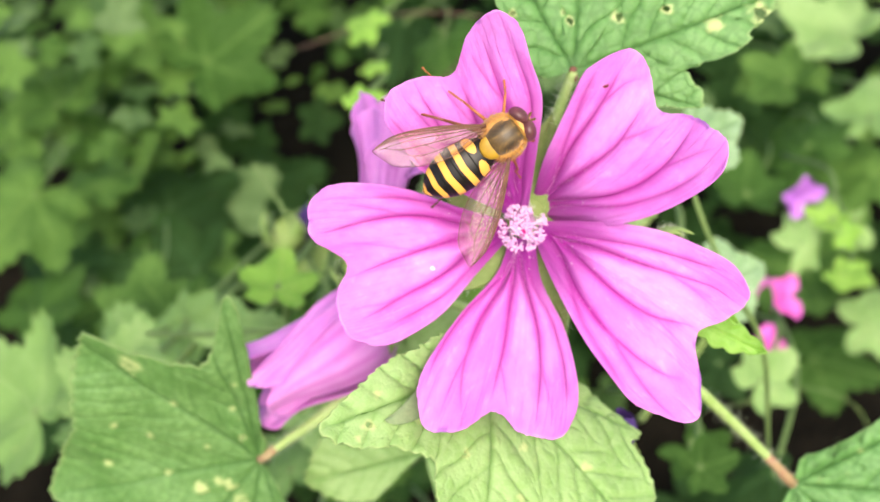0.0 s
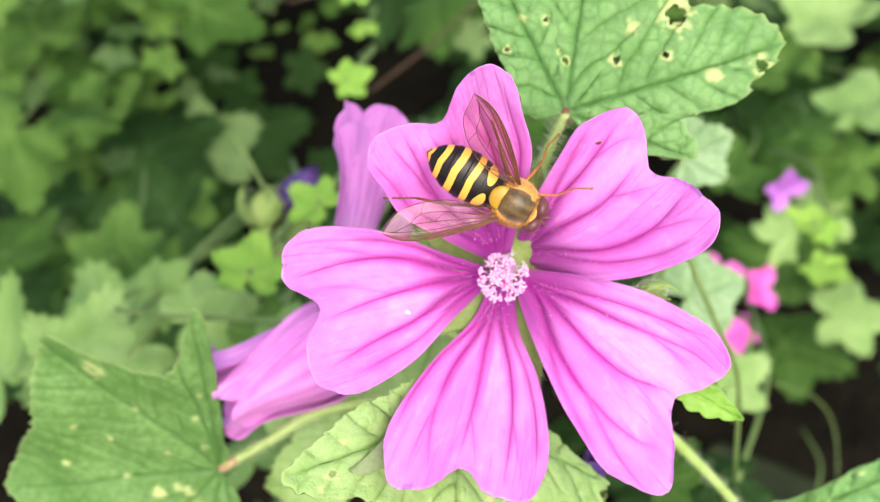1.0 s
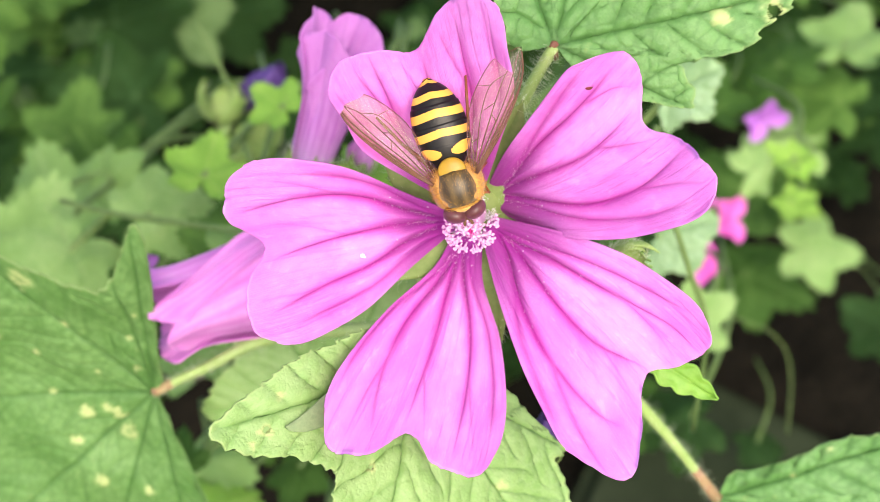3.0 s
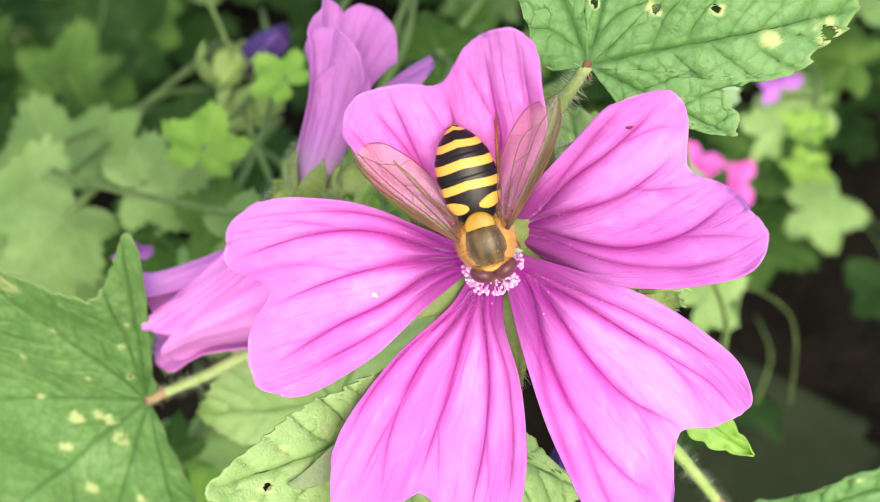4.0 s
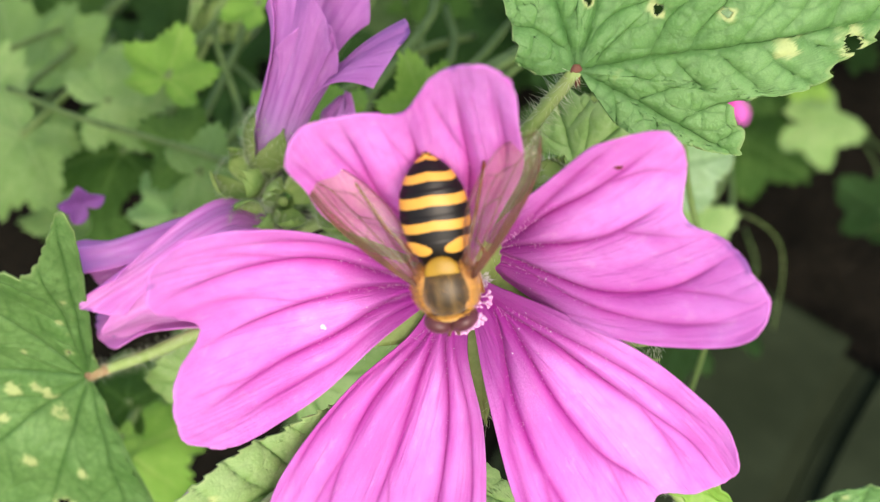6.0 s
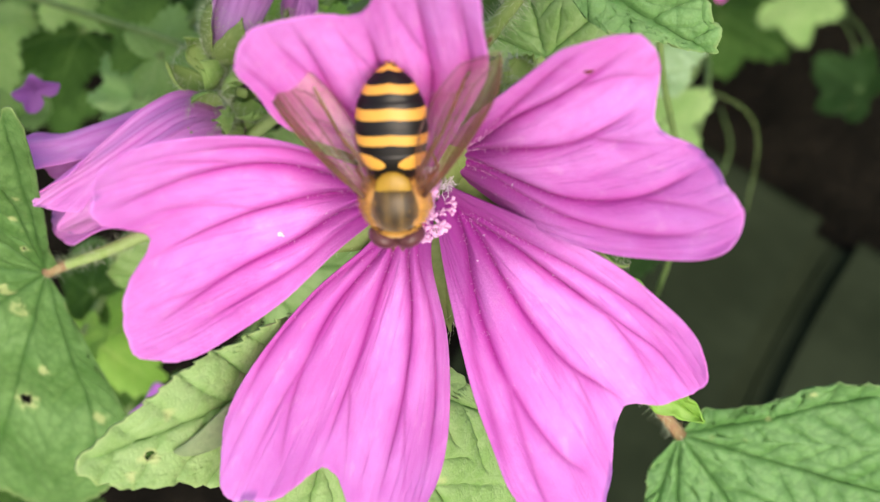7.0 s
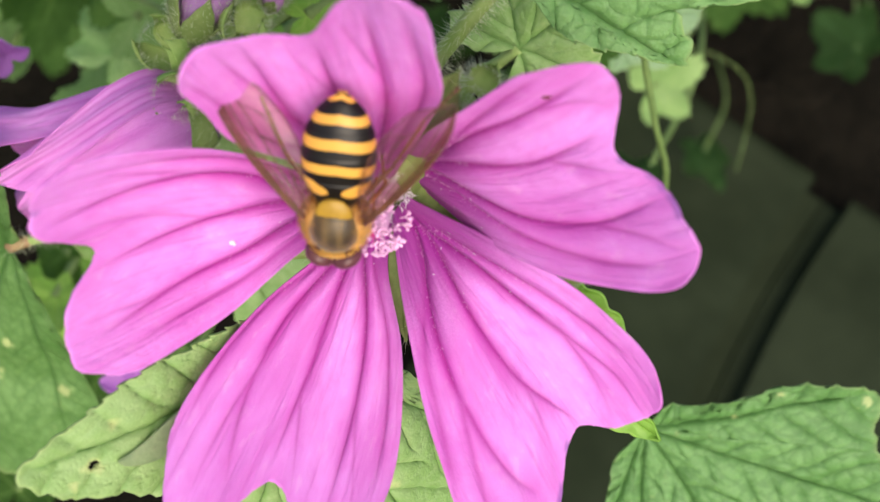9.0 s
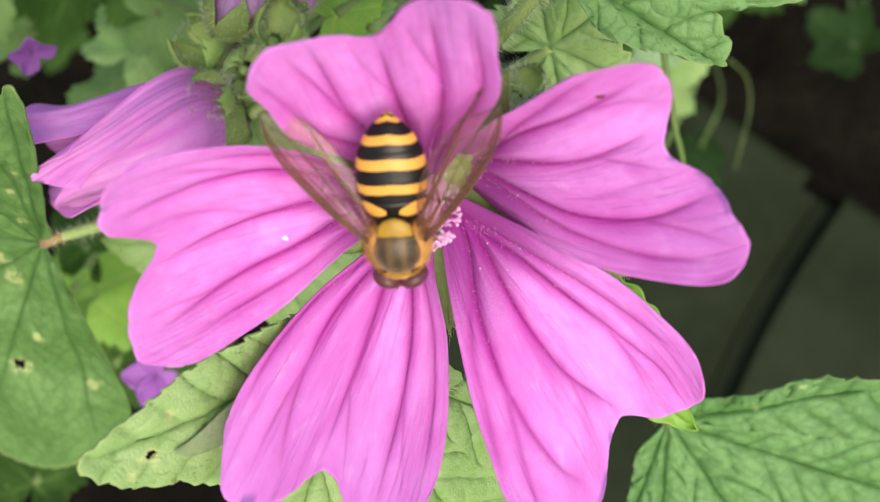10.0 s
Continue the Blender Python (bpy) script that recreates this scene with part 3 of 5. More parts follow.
    part("claw_tuft", claw.mesh(), POLLEN, fl_ob, "whitish tufts at the petal claws")
    a = Geo()
    for k in range(3):
        ang = k * 2.1
        d = Vector((math.cos(ang), math.sin(ang), 0.5)) * 0.16
        a.tube([Vector((0, 0, 0)), Vector((0, 0, 0.28)) * MM, (Vector((0, 0, 0.42)) + d) * MM], [0.06 * MM, 0.05 * MM, 0.05 * MM], 6)
        a.ball((Vector((0, 0, 0.46)) + d * 1.3) * MM, (0.15 * MM, 0.10 * MM, 0.12 * MM), Matrix.Rotation(ang, 3, "Z"), 8, 6)
    am = a.mesh("anther")
    for i in range(74):
        el = math.radians(rng.uniform(5, 80))
        az = rng.uniform(0, 2 * math.pi)
        d = Vector((math.cos(az) * math.cos(el), math.sin(az) * math.cos(el), math.sin(el)))
        at = Vector((d.x * 1.6, d.y * 1.6, 0.45 + d.z * 1.2)) * MM
        m = Matrix.Translation(at) @ d.to_track_quat("Z", "Y").to_matrix().to_4x4() @ Matrix.Rotation(rng.uniform(0, 6), 4, "Z") @ Matrix.Scale(rng.uniform(0.8, 1.25), 4)
        part("anther", am, ANTHER, fl_ob, at=m)
    st = Geo()
    for k in range(8):
        ang = k * 0.785
        st.tube([Vector(p) * MM for p in ((0, 0, 1.2), (0.12 * math.cos(ang), 0.12 * math.sin(ang), 1.8), (0.45 * math.cos(ang), 0.45 * math.sin(ang), 2.1))], [0.08 * MM, 0.06 * MM, 0.03 * MM], 6)
    part("stigma", st.mesh(), STIGMA, fl_ob, "deep magenta stigma threads")
    # pollen grains on the petals
    g = Geo()
    for name in PETALS:
        for _ in range(80):
            t, s = abs(rng.gauss(0, 0.17)) + 0.12, rng.uniform(-0.8, 0.8)
            if t < 0.95:
                g.ball((petal_point(name, s, t) + Vector((0, 0, 0.05))) * MM, [rng.choice((rng.uniform(0.03, 0.05), rng.uniform(0.03, 0.055), rng.uniform(0.05, 0.105))) * MM] * 3, None, 6, 4)
    tagged(part("pollen", g.mesh(), POLLEN, fl_ob, "white pollen grains"), kind="stuff")
    # hairs along the dark furrows
    g = Geo()
    for name, veins in PETAL_VEINS.items():
        for _ in range(1000):
            strength, t0, t1, *way = rng.choice(veins)
            t = 0.1 + abs(rng.gauss(0, 0.2))
            if strength > 0.65 and t0 < 0.2 and t < min(t1, 0.62):
                s = spline(way, (t - t0) / (t1 - t0)) + rng.gauss(0, 0.03)
                g.spike(petal_point(name, s, t) * MM, Vector((rng.uniform(-1, 1), rng.uniform(-1, 1), 1.2)).normalized() * 0.36 * MM, 0.030 * MM)
    tagged(part("furrow_hairs", g.mesh(), PETAL_HAIR, fl_ob, "tiny pale hairs along the furrows"), kind="stuff")
    return fl_ob


def specks():
    """A white crumb and a dark red speck that lie on the petals."""
    m = FLOWER @ Matrix.Translation((petal_point("left", 0.33, 0.50) + Vector((0, 0, 0.12))) * MM)
    g = Geo().ball((0, 0, 0), (0.22 * MM, 0.19 * MM, 0.14 * MM), None, 8, 6, 0.4).ball((0.2 * MM, -0.1 * MM, 0), (0.11 * MM, 0.12 * MM, 0.1 * MM), None, 8, 6, 0.4)
    c = part("pollen_crumb", g.mesh(), POLLEN, None)
    c.matrix_world = m
    tagged(c, "white pollen crumb lying on a pink petal", "pollen")
    g = Geo().ball((0, 0, 0), (0.30 * MM, 0.22 * MM, 0.10 * MM), None, 10, 6, 0.3)
    c = part("dark_speck", g.mesh(), SPECK, None)
    c.matrix_world = FLOWER @ Matrix.Translation((petal_point("upper_right", 0.72, 0.78) + Vector((0, 0, 0.1))) * MM)
    tagged(c, "tiny dark red speck on a pink petal", "speck")


# ---- leaves ----


def leaf_radius(lobes, th, tooth, seed):
    total, near = 0.0, None
    for ang, ln, wd, *more in lobes:
        d = (th - math.radians(ang) + math.pi) % (2 * math.pi) - math.pi
        q = ln * max(0.0, 1 - (abs(d) / math.radians(wd)) ** (more[0] if more else 2)) ** 0.75
        total += q ** 5
        if near is None or abs(d) / wd < near[0]:
            near = (abs(d) / wd, d)
    r = max(total ** 0.2, 0.3)
    n = r * 2 * math.pi / tooth
    k = 38
    saw = abs(math.sin(th * k / 2 + 1.3 * noise.noise(Vector((th * 3, seed, 0)))))
    r *= 1 - 0.14 * (1 - saw) ** 1.2 * min(1.0, r / 8) + 0.05 * noise.noise(Vector((math.cos(th) * 2.3, math.sin(th) * 2.3, seed)))
    return r, near[1]


def leaf_mesh(lobes, seed, nr=30, na=150, tooth=2.0, relief=1.0, cup=0.0, wave=0.6, holes=(), lift=None, start=0.0, span=360.0, gnawed=True):
    """A palmate leaf blade round its stalk's end, in millimetres; lobes: angle, length, half width in degrees."""
    v, f, vein, spot, flat = [], [], [], [], []
    rings = [((j + 0.15) / (nr + 0.15)) ** 0.85 for j in range(nr + 1)]
    for j, q in enumerate(rings):
        for i in range(na + 1):
            th = math.radians(start + span * i / na)
            r, d = leaf_radius(lobes, th, tooth, seed)
            rad = r * q
            x, y = rad * math.cos(th), rad * math.sin(th)
            along, off = rad * math.cos(d), rad * abs(math.sin(d))
            main = math.exp(-(off / (0.10 + 0.22 * (1 - q))) ** 2)
            sp = 4.6
            ph = ((along - off * 0.95) / sp + 0.3 * noise.noise(Vector((along * 0.2, seed, 3)))) % 1.0
            ph = min(ph, 1 - ph) * sp
            side = math.exp(-(ph / 0.16) ** 2) * (0.6 if along > 1.5 else 0.0)
            ve = max(main, side)
            z = relief * (-0.30 * main - 0.13 * side + 0.09 * min(1.0, ph / 0.9) * min(1.0, off / 1.2))
            z += wave * noise.noise(Vector((x * 0.13, y * 0.13, seed * 3.1))) * min(1, rad / 5) * 2 + cup * rad * rad / 20
            z += wave * 0.5 * q ** 3 * math.sin(th * 7 + seed)
            if lift is not None:
                z += lift(x, y)
            h = 0.0
            for hx, hy, hr in holes:
                dd = math.hypot(x - hx, y - hy) / (hr * (1 + 0.3 * noise.noise(Vector((th * 40, hx, hy)))))
                h = max(h, math.exp(-max(0.0, dd - 1) ** 2 * 6))
            v.append((x * MM, y * MM, z * MM))
            flat.append((x, y))
            vein.append(ve)
            spot.append(h)
    n = na + 1
    for j in range(nr):
        for i in range(na):
            q = (j * n + i, j * n + i + 1, (j + 1) * n + i + 1, (j + 1) * n + i)
            cx, cy = sum(flat[k][0] for k in q) / 4, sum(flat[k][1] for k in q) / 4
            if not gnawed or not any(math.hypot(cx - hx, cy - hy) < hr * (0.85 + 0.3 * noise.noise(Vector((cx * 3, cy * 3, 1)))) for hx, hy, hr in holes):
                f.append((q[0], q[3], q[2], q[1])[::-1])
    me = bpy.data.meshes.new("blade")
    me.from_pydata(v, [], f)
    set_attribute(me, "vein", vein)
    set_attribute(me, "spot", spot)
    return me


def quilted_blade(outline, veins, seed, nr=80, na=360, tooth=1.5, depth=0.45, relief=0.9, ribs=0.55, wave=0.5, holes=(), marks=(), fold=0.0, lift=None):
    """A broad toothed leaf blade round its stalk's end, in millimetres. outline: angle and reach; veins: angle and length;
    holes and marks: place and radius; fold: how steeply each lobe rises beside its vein."""
    a0, a1 = outline[0][0], outline[-1][0]
    ang = np.linspace(a0, a1, 1440)
    reach = np.interp(ang, [p[0] for p in outline], [p[1] for p in outline])
    soft = np.exp(-(np.arange(-14, 15) / 6.0) ** 2)
    reach = np.convolve(np.pad(reach, 14, mode="edge"), soft / soft.sum(), mode="valid")
    th = np.radians(ang)
    arc = np.concatenate([[0], np.cumsum(np.hypot(np.diff(reach * np.cos(th)), np.diff(reach * np.sin(th))))])
    phase = arc / tooth + 0.35 * np.array([noise.noise(Vector((q / tooth * 0.6, seed, 0))) for q in arc])
    size = 1 + 0.6 * np.array([noise.noise(Vector((q * 0.35, seed, 4))) for q in arc])
    saw = (phase % 1.0) ** 1.4
    saw = np.where(saw > 0.86, (1 - saw) / 0.14 * 0.86, saw)
    reach = reach - depth * (1 - saw) * size * np.minimum(1, reach / 6)
    v, f, vein, net, spot, flat = [], [], [], [], [], []
    for j in range(nr + 1):
        q = ((j + 0.1) / (nr + 0.1)) ** 0.9
        for i in range(na + 1):
            k = i / na * 1439
            k0 = min(int(k), 1438)
            r = (reach[k0] + (reach[k0 + 1] - reach[k0]) * (k - k0)) * q
            an = a0 + (a1 - a0) * i / na
            x, y = r * math.cos(math.radians(an)), r * math.sin(math.radians(an))
            va, vl = min(veins, key=lambda e: abs(e[0] - an))
            d = math.radians(an - va)
            along, off = r * math.cos(d), abs(r * math.sin(d))
            main = math.exp(-(off / (0.20 + 0.12 * max(0.0, 1 - along / vl))) ** 2) * min(1.0, max(0.0, (vl - along) / 3))
            gap, hand = 3.1, 0.5 if d > 0 else 0.0
            ph = (along - off * 0.8 - 0.03 * off * off) / gap + hand + 0.35 * noise.noise(Vector((x * 0.25, y * 0.25, seed)))
            ph = abs((ph + 0.5) % 1.0 - 0.5) * gap
            side = math.exp(-(ph / 0.21) ** 2) * min(1.0, max(0.0, along / 2))
            cell, _ = noise.voronoi(Vector((x * 0.75 + 0.25 * noise.noise(Vector((x, y, 1))), y * 0.75, seed)))
            gapd = cell[1] - cell[0]
            fine = math.exp(-(gapd / 0.13) ** 2)
            pillow = min(1.0, gapd / 0.4) * 0.13 + 0.20 * min(1.0, ph / 0.9) * min(1.0, off / 0.9)
            z = relief * (pillow - 0.30 * main - 0.14 * side) * min(1.0, r / 2)
            z += relief * 0.05 * noise.noise(Vector((x * 2.2, y * 2.2, seed)))
            z += wave * noise.noise(Vector((x * 0.13, y * 0.13, seed * 3.1))) * min(1, r / 5) * 2 + wave * 0.4 * q ** 4 * math.sin(math.radians(an) * 9 + seed) + fold * off
            if lift is not None:
                z += lift(x, y)
            h = 0.35 * max(0.0, (q - 0.975) / 0.025)
            for hx, hy, hr in (*holes, *marks):
                dd = math.hypot(x - hx, y - hy)
                if dd < hr * 3:
                    dd /= hr * (1 + 0.8 * noise.noise(Vector((x * 1.9, y * 1.9, hx))))
                    ring = math.exp(-(max(0.0, dd - 1) if hr < 0.7 or dd > 1 else (1 - dd) * 0.5) ** 2 * 9)
                    h = max(h, ring)
            v.append((x * MM, y * MM, z * MM))
            flat.append((x, y))
            vein.append(max(main, side * ribs)), net.append(fine), spot.append(h)
    n = na + 1
    for j in range(nr):
        for i in range(na):
            q = (j * n + i, j * n + i + 1, (j + 1) * n + i + 1, (j + 1) * n + i)
            cx, cy = (flat[q[0]][0] + flat[q[2]][0]) / 2, (flat[q[0]][1] + flat[q[2]][1]) / 2
            if not any(math.hypot(cx - hx, cy - hy) < hr * (0.8 + 0.4 * noise.noise(Vector((cx * 2.4, cy * 2.4, 1)))) for hx, hy, hr in holes):
                f.append(q)
    me = bpy.data.meshes.new("blade")
    me.from_pydata(v, [], f)
    set_attribute(me, "vein", vein), set_attribute(me, "net", net), set_attribute(me, "spot", spot)
    return me


def leaf_on_stalk(base, axis, normal, mesh, material, label, seed, stalk=(), node=True, hairy=True, slim=1.0, blush=False):
    """A leaf with its stalk; base, axis, normal and the stalk's points in the flower's space."""
    rng = random.Random(seed)
    m = FLOWER @ frame_matrix(axis, normal, Vector(base) * MM)
    leaf = thing("mallow_leaf", m, label, "leaf", "mallow leaves")
    part("blade", mesh, material, leaf, solid=0.0002)
    if stalk:
        inv = m.inverted() @ FLOWER
        pts = [inv @ (p * MM) for p in curve_points([Vector(base)] + [Vector(p) for p in stalk], 24)]
        rad = [(0.50 + 0.3 * i / 24) * slim * MM for i in range(25)]
        part("petiole", Geo().tube(pts, rad, 10).mesh(), STEM, leaf, "hairy pale green leaf stalk")
        if blush:
            part("stalk_end", Geo().tube(pts[:4], [q * k for q, k in zip(rad, (1.4, 1.25, 1.12, 1.02))], 10).mesh(), STEM_BLUSH, leaf, "reddish upper end of the stalk")
        if hairy:
            g = Geo()
            hairs(g, pts, 0.62 * slim * MM, 700, 1.15 * MM, rng)
            tagged(part("petiole_hairs", g.mesh(), HAIR, leaf), kind="stuff")
    if node:
        g = Geo().ball((0, 0, 0.1 * MM), (0.55 * MM, 0.42 * MM, 0.28 * MM), None, 18, 12, 1.2)
        for k in range(4):
            an = rng.uniform(-2.2, 2.2)
            g.tube([Vector((0, 0, 0.1)) * MM, Vector((math.cos(an) * 0.7, math.sin(an) * 0.7, -0.1)) * MM, Vector((math.cos(an) * 1.3, math.sin(an) * 1.3, -0.2)) * MM], [0.2 * MM, 0.14 * MM, 0.03 * MM], 8)
        part("leaf_node", g.mesh(), STEM_RED, leaf, "dark red leaf node")
    return leaf


def near_leaves():
    # beyond the upper petals, holed by insects
    blade = quilted_blade(((-60, 5), (-39, 9.8), (-36, 12.5), (-33, 13.4), (-27, 12.9), (-20, 11.3), (-17, 11), (-14, 13.4), (-12, 15.6), (-9, 17.4), (-4, 18.5), (-1, 20.7), (4, 22), (12, 21), (17, 19), (22, 17), (27, 15.2), (31, 15.5), (40, 19),
                           (58, 26), (68, 27), (80, 23), (92, 18.5), (105, 18), (113, 14.5), (120, 11), (127, 8.4), (136, 6.4), (150, 5), (165, 4.5), (180, 3)),
                          ((-34, 13), (3, 22), (68, 26), (103, 19)), 3, nr=100, na=460, tooth=1.9, depth=0.55, wave=0.45, fold=0.03,
                          holes=((0, 8.7, 0.3), (1, 4.6, 0.38), (0.7, 5.6, 0.25), (-4, 7, 0.28), (5.7, 3.55, 0.42), (10.2, 2.9, 0.36), (18.9, -0.3, 0.75), (11.9, 6.3, 1.15)), marks=((14.5, 0, 0.6), (7.8, 6.1, 0.5), (-2, 9.5, 0.35)))
    leaf_on_stalk((6.1, 13.4, -10), (14.1, 3, -1.4), (0, 0.06, 1), blade, QUILT, "broad green mallow leaf with insect holes and toothed lobes", 3, stalk=((3.6, 7.5, -13), (1.5, 0, -18), (0, -20, -36)))
    # under the lower petals, with a grey-green flap lying over it
    blade = quilted_blade(((-70, 4), (-45, 6.5), (-27, 9), (-19, 12), (-10, 15.2), (-6, 17.6), (-1, 20.4), (4, 19), (8, 17.4), (14, 14.2), (24, 12.4), (31, 12), (37, 14.5), (48, 18), (61, 20.5), (80, 19.5), (96, 18), (106, 19.5), (118, 22), (126, 22.4), (132, 20.3), (137, 17.6), (142, 19.3), (146, 14), (155, 10), (170, 6)),
                          ((-1, 20), (61, 20), (114, 22), (142, 18)), 8, nr=90, na=440, tooth=1.3, depth=0.5, wave=0.35, fold=0.04, holes=((15.2, 0.8, 0.42), (6.8, 6.4, 0.36)), marks=((10.2, 1.8, 0.35), (13.5, -1.4, 0.3), (16.6, 1.6, 0.25), (0.5, 8, 0.3), (-6, 12, 0.35), (3, 12, 0.3)))
    leaf = leaf_on_stalk((-4.2, -13.1, -1.0), (-14.44, -0.87, 13.8), (0.627, 0.379, 0.68), blade, QUILT_PALE, "pale green toothed mallow leaf under the petals", 8, stalk=((-3, -13, -8), (-2, -18, -16), (-1, -26, -30)), node=False, hairy=False)

    def flap(a, b):
        x = 13.9 - 8.5 * b
        y = (0.9 - 2.6 * b) + a * (0.2 + 3.6 * b ** 0.7) + 0.12 * math.sin(b * 9)
        return Vector((x, y, 1.0 + 0.5 * a * (1 - a) + 0.3 * b)) * MM

    part("turned_edge", sheet(flap, 14, 24), LEAF_FLAP, leaf, "grey-green flap over the pale leaf", solid=0.0002)
    # the big leaf beside the furled flower
    blade = quilted_blade(((-30, 3), (-12, 5), (-6, 11), (-4, 16), (-5, 21.5), (0, 25.5), (4, 21), (9, 17.5), (16, 16), (27, 17.6), (37, 21.5), (42, 27), (53, 25.5), (62, 24), (76, 23), (90, 26), (101, 29), (112, 24), (125, 27), (140, 30), (152, 27), (166, 36), (180, 37), (188, 34), (194, 31), (200, 28.6), (204, 24), (205, 15), (205, 7), (212, 4)),
                          ((1, 25), (10, 19), (46, 26), (101, 28), (140, 29), (168, 36), (192, 31)), 11, nr=90, na=420, tooth=1.6, depth=0.6, relief=0.45, ribs=0.3, wave=0.55, fold=0.10,
                          holes=((3.7, 1.6, 0.3), (-19.7, 2.8, 0.85)), marks=((-3.6, 4.2, 0.6), (-6, 3.0, 0.75), (-12.7, 5.9, 0.55), (-13.6, 0.4, 0.45), (-4.0, 7.9, 0.6), (2.4, 6.2, 0.3), (8, 2.2, 0.3), (12, 1.0, 0.25), (9, 9, 0.35), (4, 13, 0.3), (-2, 12, 0.4), (-8, 9, 0.5), (15, 13, 0.8), (6, 17, 0.3), (0, 19, 0.35), (-3, 5.6, 0.4), (-20, -5.5, 0.6)),
                          lift=lambda x, y: 0.30 * max(0.0, x))
    leaf_on_stalk((-35.0, -31.0, -33.5), (0.06, 0.97, 0.16), (-0.05, 0.02, 1), blade, QUILT_DEEP, "large green mallow leaf with pale insect marks", 11, stalk=((-29, -27.5, -33), (-22, -24, -34), (-10, -24, -40)), blush=True)
    # low beside the lower right petal
    blade = quilted_blade(((-135, 4), (-122, 6.5), (-117, 8), (-111, 12), (-104, 18), (-92, 25), (-75, 24), (-57, 28), (-38, 24), (-18, 27), (-4, 22), (2, 21.5), (9, 22.5), (14, 21.2), (18, 17.5), (21, 15.2), (22.5, 11.9), (26, 7.8), (34, 5), (60, 3)),
                          ((12, 20), (-18.5, 26), (-57, 27), (-92, 24), (-108, 16)), 17, nr=84, na=380, tooth=2.2, depth=0.28, relief=1.25, ribs=0.65, wave=0.5, fold=0.16, marks=((8.3, 1.9, 0.3), (12.5, 4.3, 0.3), (20.5, 3.6, 0.35)))
    leaf_on_stalk((28.3, -37.0, -27.7), (0.95, 0.2, 0.05), (-0.1, 0.25, 1), blade, QUILT, "fresh green quilted mallow leaf on a long stalk", 17, stalk=((23.1, -29.9, -24), (17.9, -23.3, -20), (12.2, -16.4, -15), (5, -8, -12), (1, -3, -10)), blush=True)
    # leaves a hand's breadth behind
    five = [(a, q) for a, q in ((-150, 5), (-120, 9), (-90, 7), (-60, 10), (-30, 8.6), (0, 11.5), (30, 8.6), (60, 10), (90, 7), (120, 9), (150, 5))]
    rays = ((-120, 9), (-60, 10), (0, 11), (60, 10), (120, 9))
    for at, axis, normal, grow, material, label, seed, stalk in (
            ((29.8, -4, -100), (1, 0.5, -0.1), (0.1, 0.4, 1), 0.8, QUILT_GREY, "pale grey-green toothed mallow leaf in the second row", 23, ((24, -14, -108), (14, -30, -124))),
            ((33, -32.5, -118), (1, 0.3, -0.1), (0.1, 0.4, 1), 1.0, QUILT_GREY, "pale grey-green mallow leaf behind the petals", 29, ((32, -44, -124), (20, -64, -140))),
            ((9.5, -2.5, -34), (0.6, 0.8, 0.1), (0.1, 0.3, 1), 0.8, QUILT_PALE, "small pale mallow leaf close behind the petals", 37, ((6, -10, -40), (3, -26, -56))),
            ((-16, -36, -46), (0.3, 0.8, 0), (0.1, 0.2, 1), 1.9, QUILT_PALE, "pale mallow leaf low behind the flower", 31, ((-10, -44, -60), (-6, -60, -90)))):
        blade = quilted_blade([(a, q * grow) for a, q in five], [(a, q * grow) for a, q in rays], seed, nr=30, na=220, tooth=1.7, depth=0.7, wave=0.8, fold=0.1)
        leaf_on_stalk(at, axis, normal, blade, material, label, seed, stalk=stalk, node=False, hairy=False)


def green_tip():
    """Pointed bracts that peep out at a petal's notch and along its edge."""
    for at, axis, length, wide in (((14.5, -9.8, 0.2), (5.7, -3.0, 1.0), 7.4, 1.9), ((12.3, -6.1, -6.2), (8.0, -6.6, 0.2), 10.0, 1.9)):
        m = FLOWER @ frame_matrix(axis, (0, 0.2, 1), Vector(at) * MM)
        b = thing("bract", m, "small bright green toothed bract", "leaf", "bracts")

        def blade(a, t):
            s = a * 2 - 1
            w = wide * math.sin(math.pi * min(1, t * 0.92 + 0.06)) ** 0.8 * (1 - 0.35 * t) * (1 - 0.26 * (1 - abs(math.sin(t * 13))))
            return Vector((t * length, s * w, 0.35 * s * s - 0.22 * math.exp(-(s / 0.1) ** 2) + 0.10 * math.sin(t * 26 - abs(s) * 5) * abs(s) - 0.3 * t * t)) * MM

        part("blade", sheet(blade, 16, 40), LEAF_LIME_PLAIN, b, solid=0.00015)


LEAF_LIME_PLAIN = plain("bract green", (0.15, 0.36, 0.04), (0.25, 0.47, 0.08), 300, 0.5, 0.3)


# ---- furled flowers and buds ----


